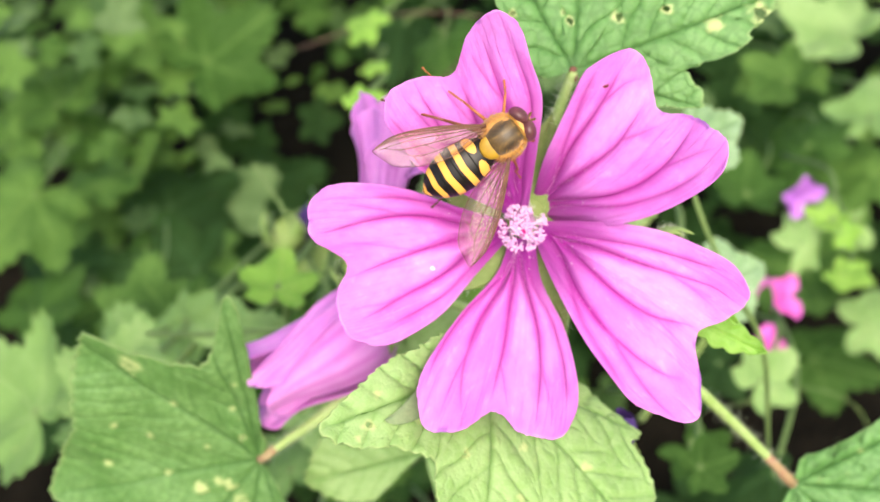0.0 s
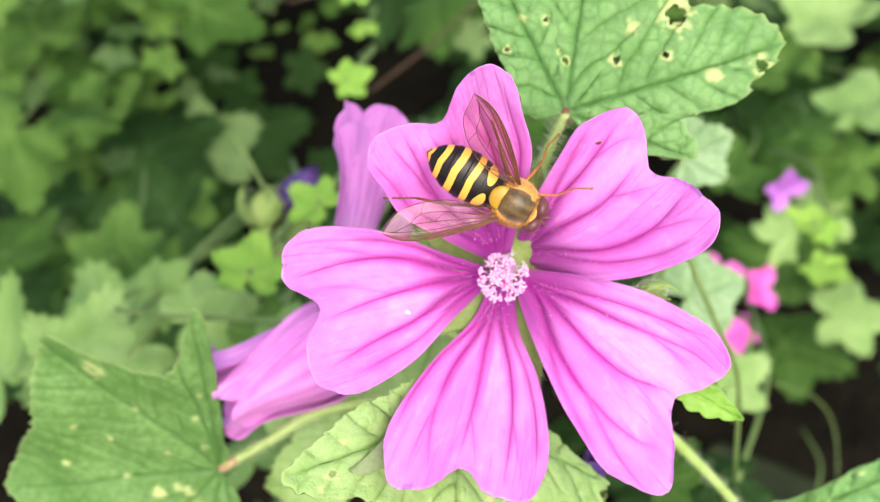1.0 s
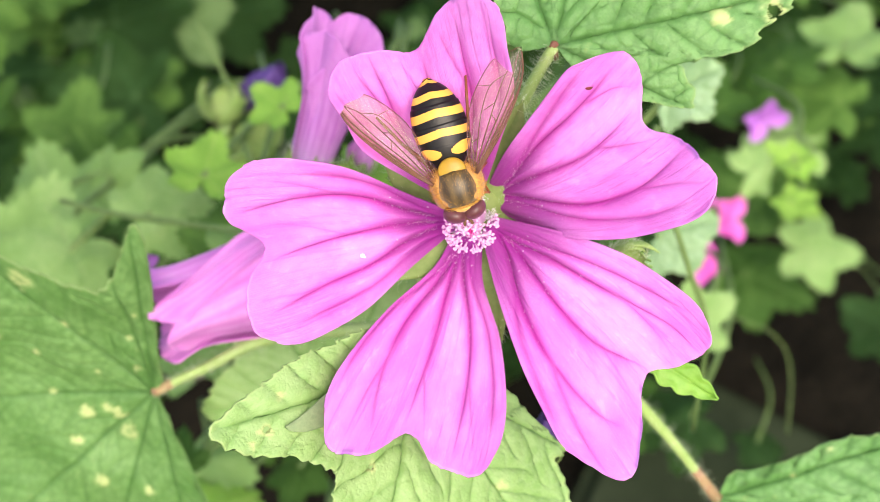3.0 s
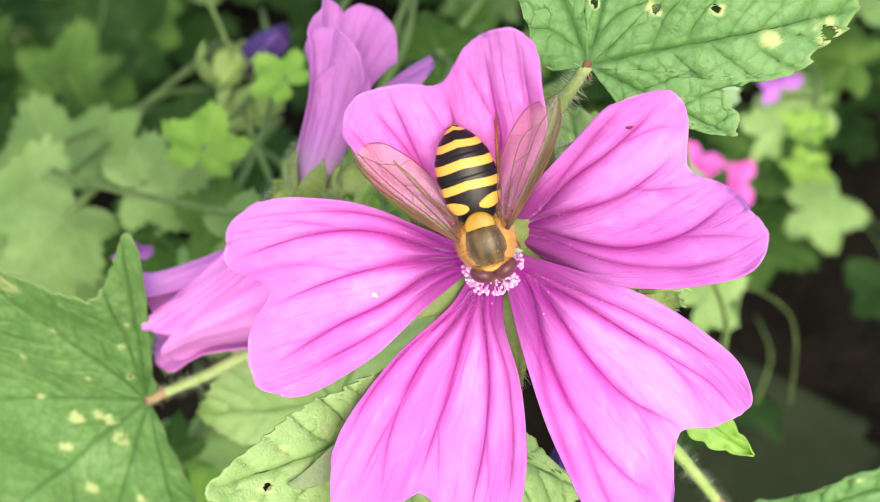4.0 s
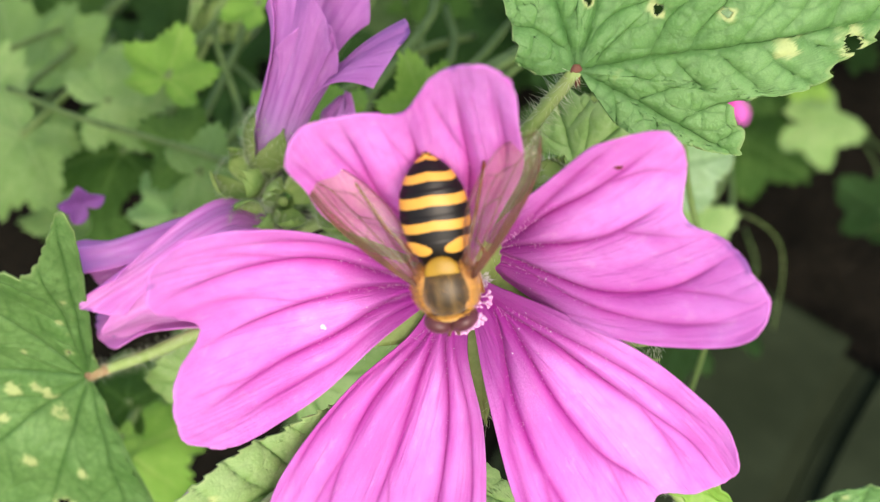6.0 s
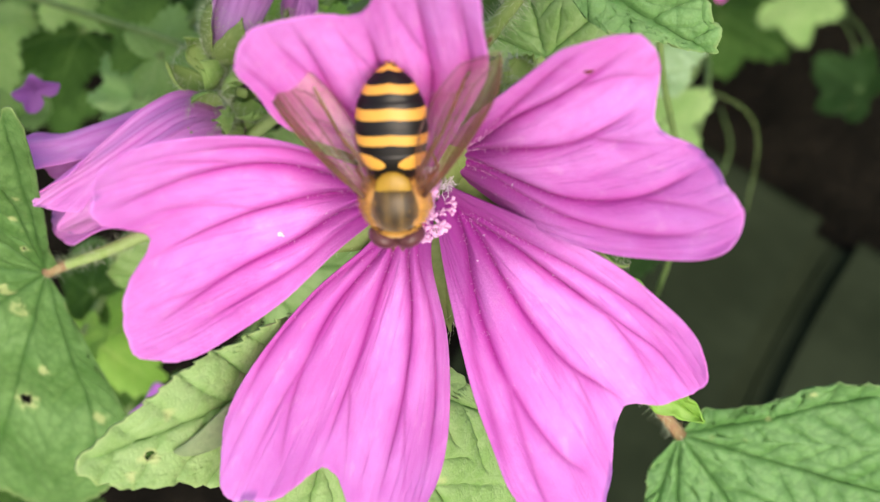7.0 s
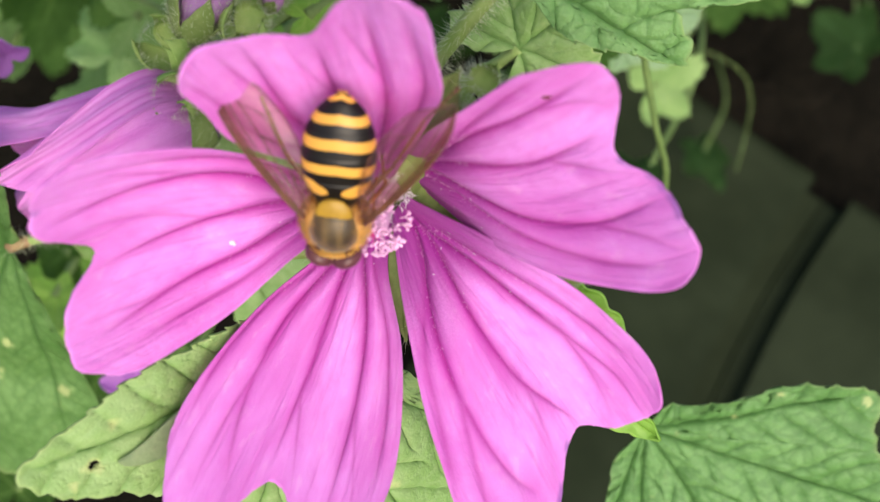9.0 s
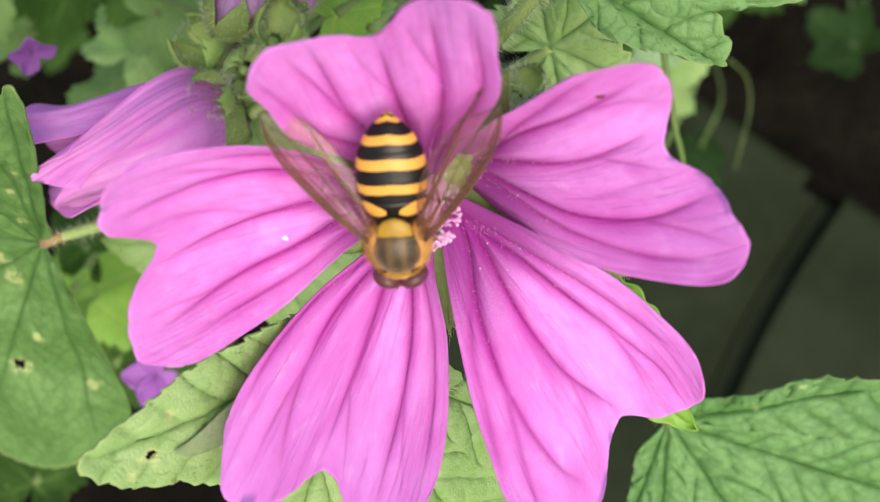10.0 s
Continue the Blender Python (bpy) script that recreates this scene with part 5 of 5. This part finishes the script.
def hoverfly():
    rng = random.Random(21)
    fly = thing("hoverfly", FLOWER, "black and yellow banded hoverfly with dark red eyes", "hoverfly")
    # abdomen
    ns, nt = 72, 110
    v, f, band = [], [], []
    for j in range(nt + 1):
        q = j / nt
        wd, z0 = body_width(q), 0.72 - 0.42 * q - 0.05 * q * q
        step = 0.055 * ((q * 4.3) % 1.0)
        for i in range(ns):
            a = 2 * math.pi * i / ns
            x, h = math.cos(a), math.sin(a)
            v.append(((-0.15 - 6.55 * q) * MM, x * (wd + step) * MM, (z0 + h * ((wd * 0.62 if h > 0 else wd * 0.42) + step)) * MM))
            band.append(band_at(q, x) if h > -0.35 else 0.6)
    for j in range(nt):
        for i in range(ns):
            k = (i + 1) % ns
            f.append((j * ns + i, j * ns + k, (j + 1) * ns + k, (j + 1) * ns + i))
    f.append(tuple(range(ns))[::-1])
    f.append(tuple(nt * ns + i for i in range(ns)))
    me = bpy.data.meshes.new("abdomen")
    me.from_pydata(v, [], f)
    set_attribute(me, "band", band)
    part("abdomen", me, ABDOMEN, fly, "glossy black abdomen with yellow bands")
    # thorax
    part("thorax", Geo().ball(Vector((1.60, 0, 0.62)) * MM, (1.72 * MM, 1.62 * MM, 1.32 * MM), None, 40, 28).mesh(), THORAX, fly, "glossy bronze-brown thorax")
    for s in (1, -1):
        part("flank", Geo().ball(Vector((1.4, s * 1.20, 0.30)) * MM, (1.62 * MM, 0.82 * MM, 1.05 * MM), None, 24, 16, 0.1).mesh(), FLANK, fly, "orange-yellow flank")
        part("shoulder", Geo().ball(Vector((2.35, s * 1.05, 1.0)) * MM, (0.42 * MM, 0.34 * MM, 0.36 * MM), None, 16, 12, 0.1).mesh(), FLANK, fly)

    def shield(a, b):
        an = math.radians(-100 + 200 * a)
        return Vector((0.24 - 1.02 * b * max(-0.12, math.cos(an)), 1.06 * b * math.sin(an), 1.52 + 0.45 * math.sqrt(max(0.0, 1 - b * b * 0.9)))) * MM

    part("scutellum", sheet(shield, 28, 12), SCUTELLUM, fly, "waxy yellow half-round scutellum", solid=0.0004)
    part("waist", Geo().ball(Vector((-0.25, 0, 0.5)) * MM, (0.8 * MM, 1.35 * MM, 0.85 * MM), None, 20, 14).mesh(), LEG_DARK, fly)
    # head
    head = part("head", Geo().ball(Vector((3.20, 0, 0.50)) * MM, (0.36 * MM, 1.46 * MM, 1.08 * MM), None, 28, 20).mesh(), FACE, fly, "yellow hairy head")
    for s in (1, -1):
        m = Matrix.Rotation(s * 0.38, 3, "Z")
        part("eye", Geo().ball(Vector((3.56, s * 0.76, 0.70)) * MM, (0.64 * MM, 0.92 * MM, 1.02 * MM), m, 32, 24).mesh(), EYE, head, "dark maroon compound eye")
    part("face_knob", Geo().ball(Vector((3.92, 0, -0.02)) * MM, (0.36 * MM, 0.38 * MM, 0.60 * MM), None, 16, 12, 0.1).mesh(), FACE, head)
    part("frons", Geo().ball(Vector((3.96, 0, 0.92)) * MM, (0.18 * MM, 0.20 * MM, 0.22 * MM), None, 14, 10).mesh(), LEG_DARK, head)
    for s in (1, -1):
        g = Geo().tube([Vector(p) * MM for p in ((4.03, s * 0.12, 0.60), (4.23, s * 0.18, 0.65), (4.37, s * 0.25, 0.56))], [0.09 * MM, 0.10 * MM, 0.13 * MM], 8)
        g.ball(Vector((4.45, s * 0.29, 0.48)) * MM, (0.19 * MM, 0.11 * MM, 0.13 * MM), None, 10, 8)
        g.spike(Vector((4.43, s * 0.28, 0.58)) * MM, Vector((0.35, s * 0.25, 0.2)) * MM, 0.02 * MM)
        part("antenna", g.mesh(), ANTENNA, head, "short dark antenna")
    # fuzz of flanks, collar and face
    g = Geo()
    for _ in range(1500):
        an = rng.choice((rng.uniform(-0.3, 0.75), math.pi - rng.uniform(-0.3, 0.75)))
        lx = rng.uniform(-1, 1)
        p = Vector((1.45 + 1.62 * lx, 1.85 * math.cos(an) * math.sqrt(max(0.05, 1 - lx * lx * 0.8)), 0.55 + 1.12 * math.sin(an) * math.sqrt(max(0.05, 1 - lx * lx * 0.8))))
        d = Vector((lx * 0.6, math.cos(an), math.sin(an) * 0.8 + rng.uniform(-0.3, 0.4))).normalized()
        g.spike(p * MM, d * rng.uniform(0.2, 0.5) * MM, 0.016 * MM)
    for _ in range(420):
        an = rng.uniform(0.1, 3.04)
        p = Vector((3.02 + rng.uniform(-0.1, 0.1), 1.25 * math.cos(an), 0.6 + 1.05 * math.sin(an)))
        g.spike(p * MM, Vector((rng.uniform(-0.2, 0.3), math.cos(an), math.sin(an))).normalized() * rng.uniform(0.12, 0.3) * MM, 0.016 * MM)
    for _ in range(320):
        an, lx = rng.uniform(0.55, math.pi - 0.55), rng.uniform(-0.85, 0.95)
        k = math.sqrt(1 - lx * lx)
        d = Vector((lx, math.cos(an) * k, math.sin(an) * k))
        p = Vector((1.60 + 1.72 * d.x, 1.62 * d.y, 0.62 + 1.32 * d.z))
        g.spike(p * MM, Vector((d.x - 0.5, d.y, d.z * 0.7)).normalized() * rng.uniform(0.10, 0.22) * MM, 0.007 * MM)
    tagged(part("fuzz", g.mesh(), FUZZ, fly, "orange fuzz on the flanks"), kind="stuff")

    # wings
    def chord(t):
        return spline((0.35, 1.15, 1.85, 2.25, 2.38, 2.25, 1.75, 0.25), t)

    def lead(t):
        return spline((0.22, 0.42, 0.55, 0.62, 0.60, 0.48, 0.15, -0.62), t)

    L = 9.7
    wings = []
    for s in (1, -1):
        def blade(a, t):
            y = lead(t) - a * chord(t) * 1.25
            return Vector((L * t * (1 - 0.02 * a), y, 0.16 * math.sin(a * 9 + t * 3) * a * (1 - t) - 0.28 * a * a)) * MM

        def on(a, t):
            return blade(a, t) + Vector((0, 0, 0.008 * MM))

        wing = part("wing", sheet(blade, 24, 60), WING, fly, "clear brown-veined wing", solid=0.00002)
        lines = (
            ([(0.0, 0.0), (0.0, 0.35), (0.0, 0.75), (0.02, 0.97)], 0.10), ([(0.08, 0.0), (0.07, 0.3), (0.06, 0.55), (0.01, 0.72)], 0.075),
            ([(0.14, 0.0), (0.14, 0.3), (0.13, 0.6), (0.08, 0.92)], 0.07), ([(0.26, 0.02), (0.25, 0.3), (0.24, 0.6), (0.30, 0.95)], 0.055),
            ([(0.42, 0.05), (0.40, 0.3), (0.44, 0.55), (0.46, 0.78), (0.26, 0.93)], 0.05), ([(0.55, 0.05), (0.60, 0.25), (0.68, 0.45), (0.70, 0.66), (0.46, 0.78)], 0.045),
            ([(0.66, 0.04), (0.82, 0.2), (0.97, 0.33)], 0.045), ([(0.25, 0.42), (0.42, 0.46)], 0.04), ([(0.44, 0.55), (0.67, 0.45)], 0.04),
            ([(0.60, 0.25), (0.82, 0.20)], 0.04), ([(0.70, 0.66), (0.98, 0.62)], 0.03), ([(1.0, 0.1), (1.0, 0.5), (1.0, 0.85), (0.8, 0.99), (0.2, 1.0)], 0.034))
        for pts, r in lines:
            line = [on(min(1, max(0, p[0])), min(1, max(0, p[1]))) for p in curve_points([(a, t, 0) for a, t in pts], 22)]
            part("vein", Geo().tube(line, [1.05 * r * MM * (1 - 0.5 * i / 22) for i in range(23)], 6).mesh(), WING_VEIN, wing)
        wings.append(wing)
    for s in (1, -1):
        lobe = sheet(lambda a, b: Vector((0.1 - 1.25 * b, s * (1.25 + 0.75 * math.sin(math.pi * (0.15 + 0.75 * b)) * a), 1.15 - 0.25 * a + 0.2 * math.sin(a * 6) * b)) * MM, 10, 12)
        part("wing_lobe", lobe, WING, fly, "small clear lobe at the wing's root", solid=0.00002)
    # legs: each turns about its hip
    legs = {}
    for name, reach, drop in (("fore", 6.0, -0.6), ("middle", 7.9, -0.4), ("hind", 9.4, 0.0)):
        for s in (1, -1):
            knee, ankle, toe = Vector((reach * 0.38, 0, 0.75)), Vector((reach * 0.72, 0.25 * s, drop * 0.62)), Vector((reach, 0.1 * s, drop))
            fat = 1.3 if name == "hind" else 1.0
            g = Geo().tube([Vector((0, 0, 0)), knee * 0.5 * MM + Vector((0, 0, 0.1 * MM)), knee * MM], [0.18 * fat * MM, 0.14 * fat * MM, 0.09 * fat * MM], 10)
            g.tube([knee * MM, knee.lerp(ankle, 0.5) * MM, ankle * MM], [0.09 * fat * MM, 0.09 * fat * MM, 0.07 * fat * MM], 10)
            for _ in range(60):
                p = knee.lerp(ankle, rng.random())
                g.spike(p * MM, Vector((rng.uniform(-1, 1), rng.uniform(-1, 1), rng.uniform(-1, 1))).normalized() * 0.28 * MM, 0.014 * MM)
            leg = part("leg", g.mesh(), LEG_HIND if name == "hind" else LEG, fly, "thin orange " + name + " leg")
            tg = Geo()
            for k in range(5):
                tg.tube([ankle.lerp(toe, k / 5) * MM, ankle.lerp(toe, (k + 0.9) / 5) * MM], [0.07 * MM, 0.09 * MM], 8)
            tg.ball(toe * MM, (0.16 * MM, 0.14 * MM, 0.10 * MM), None, 8, 6)
            part("foot", tg.mesh(), LEG_DARK if name == "hind" else LEG, leg, "dark jointed foot" if name == "hind" else "")
            legs[name, s] = leg
    return fly, wings, legs


def fly_pose(u, v, w, heading, pitch, roll):
    return FLOWER @ Matrix.Translation(Vector((u, v, w)) * MM) @ pose(0, 0, 0, 0, 0, heading) @ pose(0, 0, 0, 0, -pitch, 0) @ pose(0, 0, 0, roll, 0, 0)


def wing_pose(side, sweep, rise, twist=0):
    a, e = radians(sweep), radians(rise)
    x = Vector((-math.cos(a) * math.cos(e), side * math.sin(a) * math.cos(e), math.sin(e)))
    y = Vector((math.sin(a), side * math.cos(a), 0))
    y = (y - x * y.dot(x)).normalized()
    m = Matrix((x, y, x.cross(y))).transposed().to_4x4()
    m.translation = Vector((0.8, side * 1.5, 1.35)) * MM
    return m @ pose(0, 0, 0, twist * side, 0, 0)


HIPS = {"fore": (2.2, 1.0, -0.3), "middle": (1.3, 1.2, -0.4), "hind": (0.4, 1.1, -0.4)}


def leg_pose(name, side, azimuth, tilt=0):
    x, y, z = HIPS[name]
    return Matrix.Translation(Vector((x, y * side, z)) * MM) @ pose(0, 0, 0, 0, 0, azimuth * side) @ pose(0, 0, 0, 0, tilt, 0)


def motions():
    walk(fly, [(t, fly_pose(*row)) for t, *row in FLY_ROWS])
    for k, side in ((0, 1), (1, -1)):
        walk(wings[k], [(t, wing_pose(side, a, e)) for t, a, e in WING_ROWS[k]])
    for (name, side), rows in LEG_ROWS.items():
        walk(legs[name, side], [(t, leg_pose(name, side, a, d)) for t, a, d in rows])


# seconds, place on the flower, heading, pitch, roll
FLY_ROWS = [
    (0, -2.33, 8.32, 7.46, 29.9, -2.5, 2.3),
    (0.3, -2.05, 8.44, 7.36, 21.6, 0.9, 1.4),
    (0.5, -1.86, 8.52, 7.3, -5.1, -0.8, 3.6),
    (0.7, -1.2, 8.64, 7.34, -7.1, -1, 5.2),
    (1, -0.2, 8.82, 7.41, -32.2, -2.3, 3.2),
    (1.5, -0.37, 7.95, 6.2, -58.3, -3.2, -0.5),
    (2, -1.66, 7.16, 5.71, -66.8, 1.2, -0.8),
    (2.5, -1.81, 6.64, 5.73, -70.9, 4.3, -1.3),
    (4, -1.36, 5.39, 5.97, -69.1, 8.3, -1.8),
    (4.5, -1.34, 5.19, 5.84, -70.6, 8.2, -2),
    (5, -1.32, 5.74, 5.78, -67.7, 7.1, -1.8),
    (6.5, -1.34, 5.07, 5.62, -78, 8.3, -0.9),
    (7, -1.82, 4.77, 5.34, -80.9, 6.2, -0.6),
    (7.5, -2.46, 4.57, 5.24, -86, 4.1, 1.1),
    (8, -2.66, 4.48, 5.22, -86.1, 0.9, 1.8),
    (8.5, -2.36, 4.54, 5.19, -85.9, -0.5, 1.5),
    (9, -2.26, 4.48, 5.22, -86.6, -1.1, 1.4),
    (9.5, -1.53, 3.58, 5.29, -78.1, 0.9, -0.4),
    (10, -1.91, 2.87, 5.36, -77.4, 4.3, -0.6),
]
WING_ROWS = (
    [(0, 28.5, 6), (0.3, 26, 8), (0.5, 22.5, 20), (0.7, 21, 26), (1, 41, 26), (1.5, 49, 18), (2, 43.5, 5), (2.5, 40.3, 2), (4, 41, 6), (4.5, 42, 2), (5, 44.5, 6), (6.5, 33, 4), (7, 32.5, 5), (8, 39, 8), (8.5, 32.5, 9), (9, 32, 5), (10, 34, 4)],
    [(0, 39.5, 10), (0.3, 40, 14), (0.5, 33, 22), (0.7, 39.5, 15), (1, 38.5, 20), (1.5, 38.3, 18), (2, 36.7, 4), (2.5, 36.4, 3), (4, 37.2, 3), (5, 38.6, 2), (6.5, 40.3, -2), (7, 39, -4), (7.5, 44, -5), (8.5, 45, -7), (9, 38.5, -4), (9.5, 35, 1), (10, 39.8, -6)],
)
LEG_ROWS = {
    ("hind", 1): [(0, 127, 14), (0.5, 160, 12), (0.7, 152, 12), (1, 136, 8), (1.5, 164, 2), (2.5, 163, -4), (5, 163, -4), (6.5, 154, -4), (8.5, 147, -4), (10, 152, -4)],
    ("hind", -1): [(0, 172, 34), (0.5, 168, 24), (1, 150, 8), (1.5, 141, 4), (2.5, 146, 0), (10, 148, 0)],
    ("middle", 1): [(0, 105, 14), (0.5, 70, 20), (1, 72, 52), (1.5, 90, 36), (2.0, 110, 65), (2.5, 110, 80), (10, 110, 80)],
    ("middle", -1): [(0, 100, 60), (1, 110, 60), (1.5, 110, 65), (2.5, 110, 75), (10, 110, 78)],
    ("fore", 1): [(0, 50, 14), (0.5, 62, 38), (1, 28, 22), (1.5, 20, 35), (2.5, 50, 75), (10, 50, 78)],
    ("fore", -1): [(0, 40, 65), (1, 40, 65), (2.5, 50, 80), (10, 50, 80)],
}

# ---- the place ----
ground()
paving()
mallow_flower()
specks()
near_leaves()
green_tip()
furled_flower((-16.6, -15.6, -37), (-33.6, -20.6, -33),
              ((120, 245, 125, 230, 19.5, 0.80, 0.2, 0.0), (50, 170, 40, 140, 20.8, 0.96, 0.10, 0.2), (-172, -55, -160, -85, 20.4, 1.18, 0.10, 0.7), (-115, 85, -104, 14, 18.6, 1.08, 0.28, 0.1), (66, 112, -6, 24, 19.4, 1.20, 0.20, 0.2)),
              (1.2, 4.5, 5.0, 4.6, 4.2, 4.6), "half-furled pink-purple mallow flower", 14, ((-13, -14, -40), (-6, -18, -42), (0, -30, -48)), (6.5, 3.9), PETAL_DEEP)
furled_flower((-19.6, -8.2, -38), (-13.6, 12, -38),
              ((125, 250, 120, 235, 20.5, 0.9, 0.2, 0.3), (-160, -40, -165, -60, 20.0, 1.0, 0.15, 0.2), (25, 140, 60, 132, 18.5, 1.1, 0.3, 2.2), (-95, 60, -80, 25, 18.8, 0.95, 0.2, 0.1), (-20, 70, -35, 50, 16.8, 0.8, 0.25, 0.0)),
              (1.0, 2.1, 2.5, 2.9, 3.6, 4.6), "furled, fading pink-violet mallow flower", 15, ((-19, -14, -42), (-15, -28, -52), (-8, -50, -66)), (5.5, 2.6), PETAL_FADED)
for i, (at, axis, size) in enumerate((((-17.3, -11.5, -38), (0.4, 0.5, 1), 4.6), ((-15.0, -8.5, -39), (0.2, 1, 0.5), 4.4), ((-20.4, -11.0, -39), (-0.5, 0.8, 0.8), 4.6), ((-19.0, -13.0, -36), (-0.3, 0.3, 1), 4.0), ((-13.0, -12.0, -39), (0.5, 0.3, 0.8), 4.2),
                                      ((4.8, 5.0, -8), (0.3, 1, 0.5), 2.7), ((11.5, -3.6, -5.5), (1, -0.1, 0.2), 3.6))):
    green_bud(at, axis, size, 50 + i)
furled_flower((-13.2, -6.3, -42), (-12.6, -1.5, -42), ((-100, 60, -60, 30, 5.2, 1.0, 0.3, 0.0), (20, 180, 20, 140, 5.4, 0.92, 0.3, 0.0), (140, 290, 120, 280, 5.0, 1.0, 0.3, 0.0)),
              (0.5, 1.2, 1.5, 1.4, 0.9, 0.25), "small closed violet mallow bud", 16, ((-13.7, -12.3, -44), (-10, -30, -56)), (2.6, 1.4), PETAL_FADED)
withered_bud((-52, -22, -165), (0.85, 0.45, 0.2), 13)
for i, (at, axis, size) in enumerate((((-54, -25, -160), (0.1, 1, 0.4), 9), ((-50, -32, -158), (0.3, 0.8, 0.5), 9), ((-46, -28, -150), (0.6, 0.6, 0.5), 8))):
    green_bud(at, axis, size, 60 + i)
distant_bloom((96, -48, -330), 8.5, 0.3, VIOLET, "small violet flower among far leaves")
distant_bloom((88, -84, -330), 9, 1.2, BRIGHT_PINK, "small bright pink flower among far leaves")
distant_bloom((72, -76, -320), 9, 2.4, BRIGHT_PINK, "small bright pink flower among far leaves")
distant_bloom((78, -98, -320), 8, 3.4, BRIGHT_PINK, "small bright pink flower among far leaves")
withered_bud((8.0, -29.5, -19), (0.3, 0.9, 0.3), 6)
distant_bloom((-44, -24.5, -60), 2.8, 0.5, VIOLET, "small violet flower low behind")
distant_bloom((-29, -69, -60), 4.5, 2.0, VIOLET, "small violet flower low behind")
distant_bloom((-150, 60, -430), 12, 0.9, BRIGHT_PINK, "small dim pink flower far behind")
plants_behind()
undergrowth()
green_stems()
twigs()
fly, wings, legs = hoverfly()
motions()
